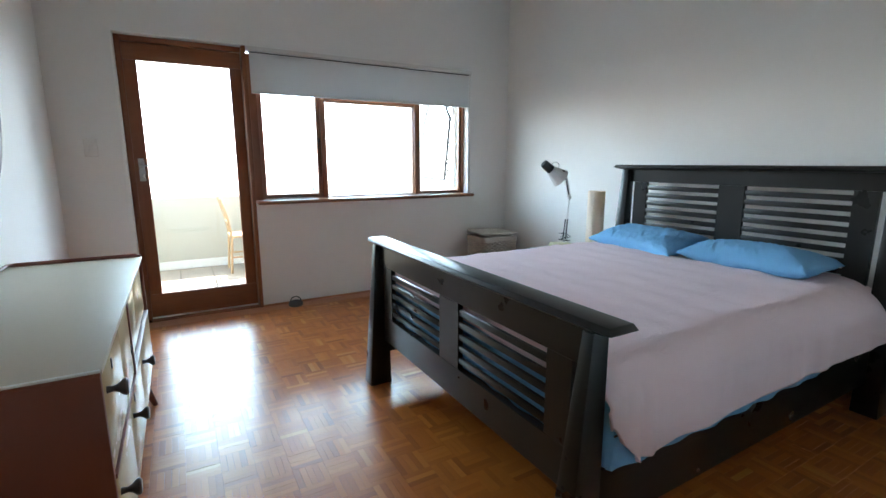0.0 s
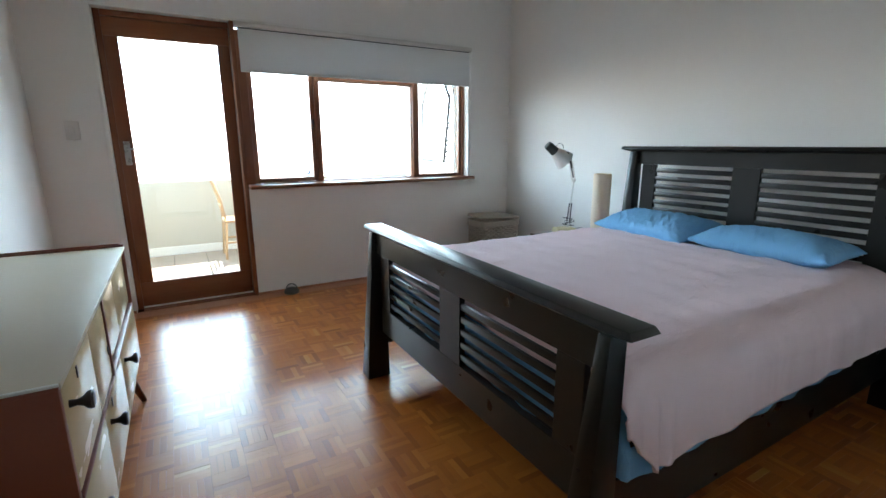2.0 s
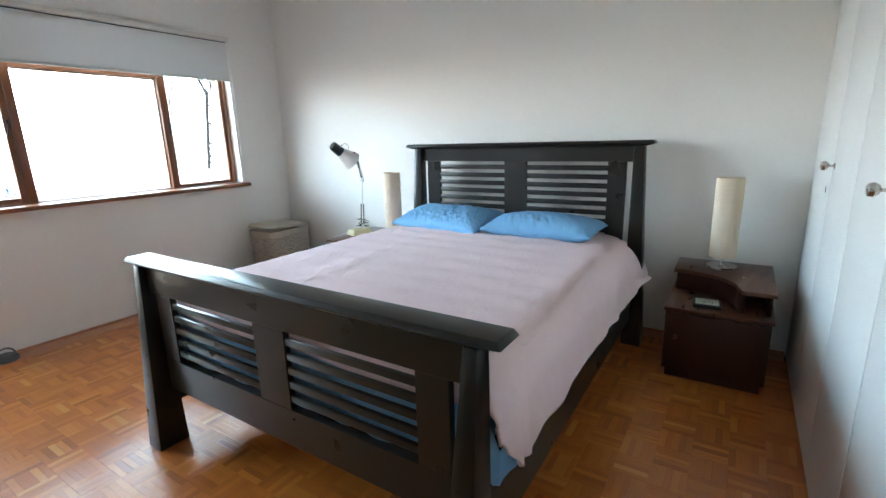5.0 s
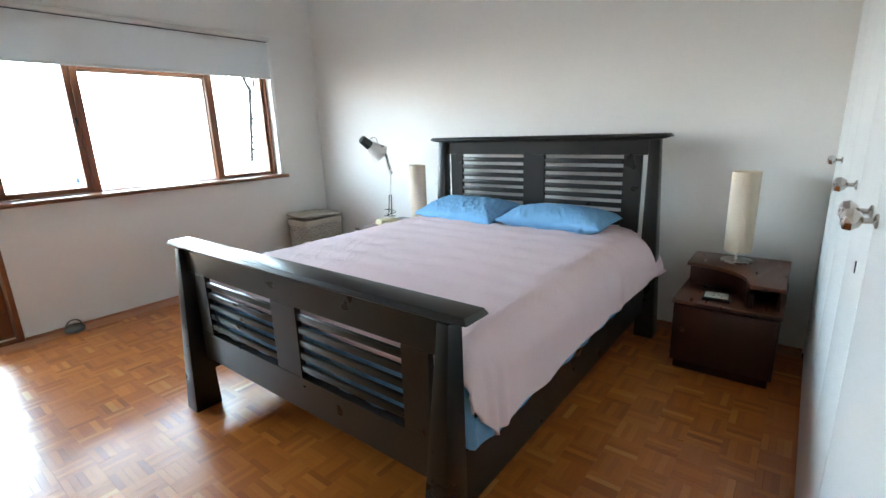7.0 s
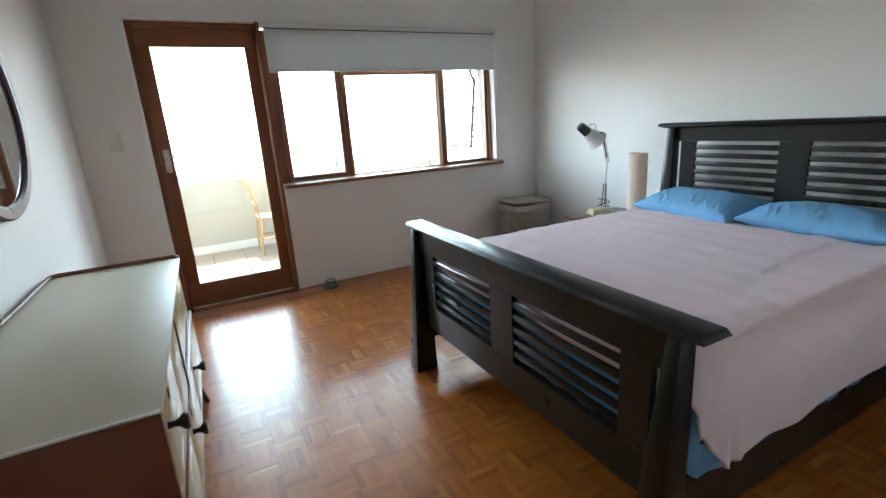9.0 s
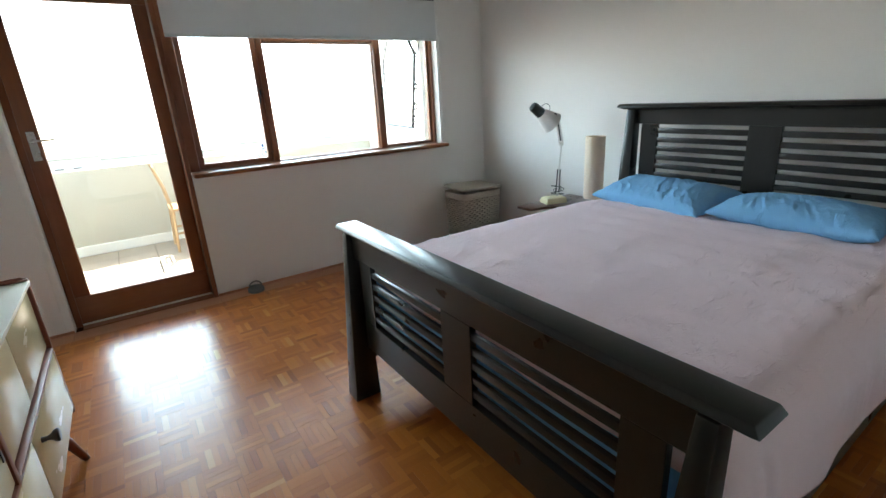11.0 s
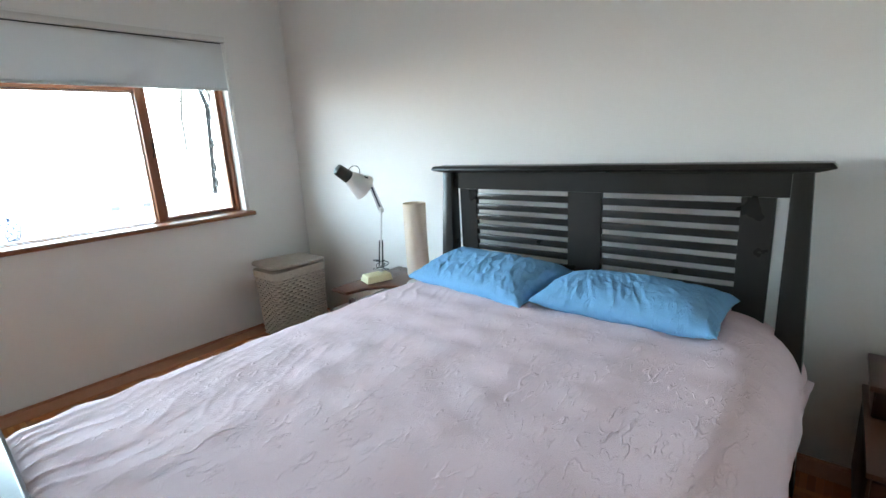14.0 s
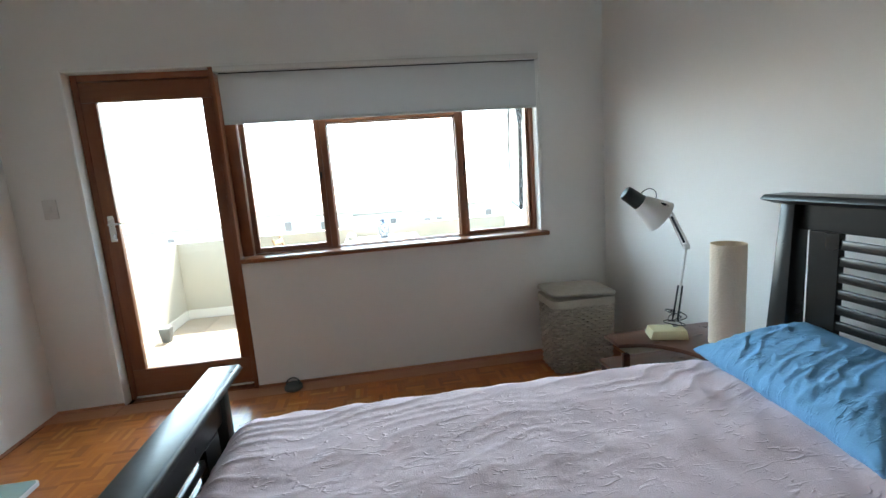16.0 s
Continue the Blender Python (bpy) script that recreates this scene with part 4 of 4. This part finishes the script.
front(cols[0], cols[1], zmid + 0.012, DZ1 - 0.02, [(1.36, 0.70)])
front(cols[1], cols[2], zmid + 0.012, DZ1 - 0.02, [])
lbox(dr, "divider", (DX1 - 0.03, cols[2], zmid + 0.001), (DX1 + 0.004, cols[3], DZ1 - 0.02), M_DRSIDE, 0.002, "dark vertical divider")
f = front(cols[3], 2.33, zmid + 0.012, DZ1 - 0.02, [])
f.location.x -= 0.012
f = front(2.33, cols[4], zmid + 0.012, DZ1 - 0.02, [])
f.location.x -= 0.012
lbox(dr, "rail", (DX1 - 0.02, cols[0], zmid - 0.006), (DX1 + 0.003, cols[4], zmid + 0.006), M_DRSIDE, 0.002, "dark thin rail between the drawers")
front(cols[0], 1.70, DZ0 + 0.02, zmid - 0.012, [(1.36, 0.43)])
front(1.70, 2.15, DZ0 + 0.02, zmid - 0.012, [(1.76, 0.43)])
front(2.15, cols[4], DZ0 + 0.02, zmid - 0.012, [(2.23, 0.43)])
for y, z in ((1.47, 0.725), (1.91, 0.60), (1.83, 0.46)):
    lbox(dr, "keyhole_plate", (DX1 + 0.0002, y - 0.006, z - 0.014), (DX1 + 0.003, y + 0.006, z + 0.014), M_DARKK, 0.001, "small dark keyhole plate")
for x, y in ((DX0 + 0.05, DY0 + 0.08), (DX1 - 0.06, DY0 + 0.08), (DX0 + 0.05, DY1 - 0.12), (DX1 - 0.06, DY1 - 0.12)):
    dx, dy = (0.05 if x > 0.4 else 0.0), (0.07 if y > 2 else -0.04)
    q = local(dr, (x, y, 0))
    bm = tube(bmesh.new(), [(q[0], q[1], DZ0), (q[0] + dx, q[1] + dy, 0.0)], 0.022, 12, 0.012)
    part("leg", bm, M_DRSIDE, dr, "tapered splayed dark leg", True)

# ---- closet ----
clo = thing("built_in_closet", (2.65, YS, 0), "white gloss painted built-in closet with tall closed doors", "closet")
edges = [1.43, 1.95, 2.35, 2.85, 3.36, 3.90]
knobs = [1.895, 1.995, 2.42, 3.30, None]
for i, (a, b) in enumerate(zip(edges, edges[1:])):
    d = lbox(clo, "door", (a + 0.0035, YS - 0.022, 0.045), (b - 0.0035, YS, 2.30), M_CLOSET, 0.003, "tall white closet door")
    if knobs[i]:
        k = part("knob", lathe(bmesh.new(), [(0.012, 0), (0.012, 0.003), (0.005, 0.006), (0.005, 0.018), (0.012, 0.022), (0.0185, 0.032), (0.0165, 0.042), (0.009, 0.047)], 24, axis="y"), M_STEEL, d, "round brushed nickel knob", True)
        k.location = local(clo, (knobs[i], YS, 1.105))
lbox(clo, "plinth", (1.40, YS - 0.04, 0.0), (XE - 0.002, YS - 0.004, 0.043), M_CLOSET, 0.002)
lbox(clo, "frame", (1.40, YS - 0.03, 0.044), (1.428, YS + 0.0, H - 0.01), M_CLOSET, 0.002)
lbox(clo, "frame", (3.902, YS - 0.03, 0.044), (XE - 0.002, YS - 0.006, 2.30), M_CLOSET, 0.002)
for i, (a, b) in enumerate(zip(edges, edges[1:])):
    lbox(clo, "upper_door", (a + 0.002, YS - 0.022, 2.33), (b - 0.002, YS, H - 0.015), M_CLOSET, 0.003)
lbox(clo, "rail", (1.429, YS - 0.03, 2.302), (XE - 0.002, YS - 0.004, 2.328), M_CLOSET, 0.002)
lbox(clo, "carcass", (1.43, YS - 0.62, 0.0), (XE - 0.002, YS - 0.045, H - 0.005), M_CLOSET, 0)
structure("trim", box((1.345, YS - 0.10, 0), (1.398, YS - 0.012, H - 0.65), 0.003), M_ORANGE, "orange varnished pine door jamb at the room entrance", "door frame")

lbox(clo, "keyhole_plate", (3.430, YS + 0.0002, 0.985), (3.436, YS + 0.002, 1.010), M_IRON, 0, "small dark keyhole")
lbox(clo, "keyhole_plate", (2.09, YS + 0.0002, 0.965), (2.094, YS + 0.002, 0.990), M_IRON, 0, "small dark keyhole")

# ---- round mirror over the dresser ----
mr_ = thing("wall_mirror", (XW + 0.002, 2.62, 1.50), "round wall mirror in a dark maroon frame hanging above the dresser", "mirror")
bm = bmesh.new()
lathe(bm, [(0.385, 0.0), (0.440, 0.0), (0.440, 0.016), (0.432, 0.024), (0.395, 0.024), (0.385, 0.016), (0.385, 0.0)], 64, axis="x", closed=False)
part("frame", bm, M_MAROON, mr_, "dark maroon round frame", True)
part("glass", lathe(bmesh.new(), [(0.387, 0.004), (0.387, 0.010)], 64, axis="x"), M_MIRROR, mr_, "clear mirror glass")

# ---- blind ----
bl = thing("roller_blind", (2.45, YN + 0.01, ZT - 0.03), "pale grey roller blind drawn part way down over the window", "blind")
lbox(bl, "fabric", (1.425, YN - 0.004, 1.79), (3.476, YN - 0.002, 2.094), M_BLIND, 0, "pale grey blind fabric")
part("roller", lathe(bmesh.new(), [(0.017, -1.02), (0.017, 1.02)], 20, at=(0, 0.018, -0.015), axis="x"), M_BLIND, bl, "", True)
lbox(bl, "bottom_bar", (1.425, YN - 0.009, 1.772), (3.476, YN + 0.003, 1.790), M_BLIND, 0.004, "weighted bottom bar")
# black strip that draws the shadow below the head rail
lbox(bl, "shadow_strip", (1.43, YN - 0.008, 2.080), (3.47, YN - 0.0045, 2.086), M_BLKPL, 0, "dark strip painted in as the shadow under the head rail")
lbox(bl, "head_rail", (1.405, YN - 0.030, 2.087), (3.495, YN + 0.05, 2.124), M_WHITEP, 0.006, "thin cream head rail")
pts = [(3.484, YN - 0.004, 2.10), (3.486, YN - 0.006, 1.70), (3.484, YN - 0.008, 1.36), (3.478, YN - 0.012, 1.33), (3.472, YN - 0.008, 1.36), (3.470, YN - 0.006, 1.76)]
part("cord", tube(bmesh.new(), [local(bl, p) for p in pts], 0.0018, 6), M_WHITEP, bl, "thin white pull cord", True)

# light switch
sw = thing("light_switch", (0.34, YN, 1.33), "flat white light switch plate on the wall", "light switch")
part("plate", box((-0.04, -0.008, -0.06), (0.04, 0.0, 0.06), 0.003), M_WHITEP, sw, smooth=True)
part("rocker", box((-0.012, -0.012, -0.02), (0.012, -0.0085, 0.02), 0.002), M_WHITEP, sw, smooth=True)

# door stop on the floor
ds = thing("door_stop", (1.65, 4.10, 0), "small dark grey fabric door stop with loop handle on the floor", "door stop")
bm = lathe(bmesh.new(), [(0.045, 0), (0.06, 0.01), (0.06, 0.03), (0.045, 0.045), (0.01, 0.05)], 20)
part("weight", bm, M_GREYPOT, ds, "dark weighted body", True)
part("loop", tube(bmesh.new(), arc((0, 0.04), 0.045, 0, 180, 12, lambda a, b: (a, 0, b)), 0.005), M_GREYPOT, ds, "arched carrying loop", True)

# balcony things
structure("window_ledge", box((XJ - 0.02, YN + T + 0.001, 0.80), (XR - 0.005, YN + T + 0.08, 0.882), 0.004), M_BWHITE, "white painted outer window ledge", "ledge")
vs = thing("vase", (2.38, 6.20, BZ + 0.766), "square white porcelain vase with blue leaf pattern and knob on top", "vase")
bm = bmesh.new()
frustum(bm, (-0.038, 0.038, -0.038, 0.038, 0), (-0.062, 0.062, -0.062, 0.062, 0.16), 0.004)
part("vessel", bm, M_PORC, vs, "tapered white porcelain body", True)
# dark lines added to outline the pale vase against the glare behind
for a, b in ((-1, -1), (1, -1), (1, 1), (-1, 1)):
    part("edge_outline", tube(bmesh.new(), [(0.038 * a, 0.038 * b, 0.001), (0.062 * a, 0.062 * b, 0.159)], 0.0035, 6), M_PBLUE, vs, "dark blue line added to outline the edge")
for h_, w_ in ((0.004, 0.039), (0.156, 0.062)):
    bm = bmesh.new()
    for a, b in (((-w_, -w_ - 0.003), (w_, -w_ + 0.001)), ((-w_, w_ - 0.001), (w_, w_ + 0.003)), ((-w_ - 0.003, -w_), (-w_ + 0.001, w_)), ((w_ - 0.001, -w_), (w_ + 0.003, w_))):
        bx(bm, (*a, h_ - 0.003), (*b, h_ + 0.003))
    part("rim_outline", bm, M_PBLUE, vs, "dark blue band added to outline the rim")
part("knob", lathe(bmesh.new(), [(0.045, 0.161), (0.04, 0.17), (0.012, 0.176), (0.016, 0.20), (0.0, 0.208)], 14, closed=False), M_PBLUE, vs, "blue glazed knob", True)
for k in range(13):
    zz = 0.015 + 0.135 * (k / 12)
    xx = 0.034 * math.sin(k * 2.4)
    yy = -0.038 - 0.024 * zz / 0.16 - 0.0015
    q = lathe(bmesh.new(), [(0.009, -0.001), (0.009, 0.001)], 8, axis="y")
    p = part("leaf", q, M_PBLUE, vs)
    p.location = (xx, yy, zz)
    p.rotation_euler = (radians(-8.5), k * 1.1, 0)
    p.scale = (1.5, 1, 0.7)

ch = thing("chair", (1.51, 6.08, BZ), "light wooden ladder-back chair standing on the balcony by the parapet", "chair")
for x in (-0.18, 0.18):
    part("back_leg", tube(bmesh.new(), [(x, 0.2, 0), (x, 0.17, 0.42), (x, 0.2, 0.65), (x, 0.26, 0.88)], 0.014), M_CHAIR, ch, "", True)
    part("front_leg", tube(bmesh.new(), [(x, -0.2, 0), (x, -0.2, 0.42)], 0.015), M_CHAIR, ch, "", True)
part("seat", box((-0.2, -0.21, 0.42), (0.2, 0.19, 0.45), 0.008), M_CHAIR, ch, "", True)
for z in (0.58, 0.70, 0.83):
    part("back_rail", box((-0.17, 0.175 + 0.18 * (z - 0.5), z - 0.025), (0.17, 0.190 + 0.18 * (z - 0.5), z + 0.025), 0.003), M_CHAIR, ch, "", True)
for x in (-0.18, 0.18):
    part("side_stretcher", box((x - 0.008, -0.19, 0.18), (x + 0.008, 0.19, 0.20), 0.003), M_CHAIR, ch, "", True)
ch.rotation_euler = (0, 0, radians(90))

pot = thing("plant_pot", (0.19, 5.70, BZ), "small empty dark grey square pot on the balcony floor", "pot")
bm = bmesh.new()
frustum(bm, (-0.035, 0.035, -0.035, 0.035, 0), (-0.05, 0.05, -0.05, 0.05, 0.14), 0.003)
part("vessel", bm, M_GREYPOT, pot, smooth=True)

# iron scroll tracery in the side wall's opening
tr = thing("iron_tracery", slant(0, 0.72, 1.03), "black wrought iron scroll tracery in the balcony wall opening", "ironwork")


def tl(y, z, x=0.0):
    return Vector(slant(x, 0.72 + y, 1.03 + z)) - Vector(slant(0, 0.72, 1.03))


def scroll(c, r, a0, turns, flip=1):
    return [tl(c[0] + flip * r * (1 - 0.6 * k / 16) * math.cos(radians(a0 + 360 * turns * k / 16)), c[1] + r * (1 - 0.6 * k / 16) * math.sin(radians(a0 + 360 * turns * k / 16))) for k in range(17)]


for s_ in (-1, 1):
    e = s_ * 0.43
    lean = -0.17 if s_ < 0 else 0.0     # the bar near the house rakes inwards
    rr = 0.017 if s_ < 0 else 0.006
    part("bar", tube(bmesh.new(), [tl(e + 0.03, 0), tl(e + lean, 0.68)], rr, 6), M_IRON, tr)
    part("strut", tube(bmesh.new(), [tl(e + lean, 0.66), tl(e + lean - s_ * 0.28, 0.94)], rr, 6), M_IRON, tr)
    part("collar", tube(bmesh.new(), [tl(e + lean * 0.8 - 0.03, 0.56), tl(e + lean * 0.8 + 0.03, 0.56)], 0.009, 6), M_IRON, tr)
    for z, r in ((0.10, 0.05), (0.22, 0.045), (0.40, 0.04), (0.62, 0.06), (0.74, 0.075)):
        part("scroll", tube(bmesh.new(), scroll((e + lean * z / 0.68 + s_ * 0.045, z), r, -160, 0.9, s_), 0.008 if s_ < 0 else 0.004, 5), M_IRON, tr, "", True)
    for k in (0.35, 0.7):
        part("scroll", tube(bmesh.new(), scroll((e + lean - s_ * (0.26 * k - 0.03), 0.68 + 0.28 * k + 0.06), 0.055, -150, 1.0, -s_), 0.009 if s_ < 0 else 0.004, 5), M_IRON, tr, "", True)
part("bar", tube(bmesh.new(), [tl(-0.43, 0.006), tl(0.43, 0.006)], 0.010, 6), M_IRON, tr)

# balcony table with things on it
tb = thing("balcony_table", (2.35, 6.12, BZ), "white painted slatted table on the balcony by the parapet", "table")
for i in range(6):
    part("slat", box((-0.40, -0.30 + i * 0.101, 0.745), (0.40, -0.30 + i * 0.101 + 0.09, 0.765), 0.003), M_BWHITE, tb)
for x in (-0.36, 0.36):
    for y in (-0.26, 0.26):
        part("leg", box((x - 0.02, y - 0.02, 0), (x + 0.02, y + 0.02, 0.744), 0.002), M_BWHITE, tb)
rk = thing("stone", (2.02, 6.25, BZ + 0.766), "small pale stone lying on the balcony table", "stone")
q = lathe(bmesh.new(), [(0.03, 0.0), (0.06, 0.015), (0.055, 0.05), (0.02, 0.075)], 10)
for v in q.verts:
    v.co += Vector((1, 1, 0.6)) * 0.012 * fract(v.co.x * 20, v.co.y * 20, v.co.z * 20)
part("body", q, M_BALC, rk, smooth=True)

# flat scales on the floor beyond the dresser
scl = thing("bathroom_scale", (0.40, 3.225, 0.002), "flat bathroom scale with pale green glass plate on the floor", "scale")
part("rim", prism(bmesh.new(), rrect(0.155, 0.155, 0.03), 0.008, 0.028), M_WHITEP, scl, "white rim")
part("plate", prism(bmesh.new(), rrect(0.147, 0.147, 0.026), 0.0285, 0.031), M_MATT, scl, "pale green glass plate")
for x in (-0.12, 0.12):
    for y in (-0.12, 0.12):
        part("foot", lathe(bmesh.new(), [(0.012, 0), (0.012, 0.008)], 10, at=(x, y, 0)), M_BLKPL, scl)

# houses far below in the haze
random.seed(9)
for k, (x, y, w, h) in enumerate(((-24, 62, 9, 10.6), (-9, 60, 7, 11.6), (-4, 63, 6, 11.0), (3, 66, 8, 10.4), (9, 58, 6, 10.8), (17, 61, 8, 11.0), (27, 64, 8, 10.5), (-16, 70, 8, 10.0))):
    hs = thing("house", (x, y, -14), "pale plastered house on the hillside in the haze", "house", "houses in the distance")
    part("wall", box((-w / 2, 0, 0), (w / 2, 7, h)), M_HOUSE, hs, "pale facade")
    part("roof", box((-w / 2 - 0.2, -0.2, h + 0.01), (w / 2 + 0.2, 7.2, h + 0.25)), M_GROUND, hs, "flat pale roof")
    for r in range(2):
        for c in range(int(w / 1.6)):
            if random.random() < 0.55:
                continue
            part("window", box((-w / 2 + 0.5 + c * 1.55, -0.03, h - 1.9 - 2.6 * r), (-w / 2 + 1.3 + c * 1.55, -0.004, h - 0.8 - 2.6 * r)), M_DARKWIN, hs)

# ---- floor pieces ----
def fingers():
    S, n = 0.125, 5
    w = S / n
    x0, y0 = XW + 0.016, -0.9
    out = []
    for i in range(int((XE - 0.016 - x0) / S) + 1):
        for j in range(int((YN + 0.08 - y0) / S) + 1):
            for k in range(n):
                if (i + j) % 2:
                    r = (x0 + i * S + k * w, y0 + j * S, w, S)
                else:
                    r = (x0 + i * S, y0 + j * S + k * w, S, w)
                if r[0] + r[2] / 2 >= XE - 0.10 or r[1] + r[3] / 2 > YN - 0.15:
                    continue
                if r[1] + r[3] < YS - 0.05 and r[0] > 1.33:
                    continue
                out.append(r)
    return out


g = 0.0002
verts, faces = [], []
random.seed(4)
near = []
for (x, y, a, b) in fingers():
    if 0.95 < x < 1.65 and 0.72 < y < 2.1 and len(near) < 300:
        near.append((x, y, a, b))
        continue
    n0 = len(verts)
    h = random.uniform(-0.0002, 0.0002)
    t1, t2 = random.uniform(-0.00022, 0.00022), random.uniform(-0.00022, 0.00022)
    g1, g2, g3, g4 = (g if random.random() < 0.92 else random.uniform(0.0004, 0.0008) for _ in range(4))
    X, Y = x + a - g1, y + b - g2
    x, y = x + g3, y + g4
    verts += [(x, y, -0.006), (X, y, -0.006), (X, Y, -0.006), (x, Y, -0.006), (x, y, h + t1), (X, y, h + t2), (X, Y, h - t1), (x, Y, h - t2)]
    faces += [tuple(n0 + q for q in f) for f in ((4, 5, 6, 7), (0, 1, 5, 4), (1, 2, 6, 5), (2, 3, 7, 6), (3, 0, 4, 7))]
me = bpy.data.meshes.new("parquet_blocks")
me.from_pydata(verts, [], faces)
me.materials.append(M_FLOOR)
fo = new("parquet_blocks", me)
fo.parent = fl
tagged(fo, "honey brown wood fingers laid in basket weave", kind="stuff")

fm = {}
for (x, y, a, b) in near:
    key = a > b
    if key not in fm:
        q = bmesh.new()
        bx(q, (g, g, -0.006), (a - g, b - g, 0))
        m_ = bpy.data.meshes.new("parquet_finger")
        q.to_mesh(m_)
        q.free()
        m_.materials.append(M_FLOOR)
        fm[key] = m_
    o = new("parquet_finger", fm[key])
    o.parent = fl
    o.location = (x, y, random.uniform(-0.0002, 0.0002))

# balcony tiles
tv = {}
for i in range(11):
    for j in range(6):
        a, b = 0.33, 0.33
        x, y = BX0 + 0.016 + i * (a + 0.006), YN + T + 0.01 + j * (b + 0.006)
        a2, b2 = min(a, BX1 - 0.004 - x), min(b, BY - 0.018 - y)
        if a2 < 0.03 or b2 < 0.03:
            continue
        key = (round(a2, 3), round(b2, 3))
        if key not in tv:
            q = box((0, 0, -0.008), (a2, b2, 0), 0.002, 1)
            m_ = bpy.data.meshes.new("tile")
            q.to_mesh(m_)
            q.free()
            m_.materials.append(M_TILE)
            tv[key] = m_
        o = new("tile", tv[key])
        o.location = (x, y, BZ)
        tagged(o, kind="structure")
        o.parent = bpy.data.objects["floor_balcony"]
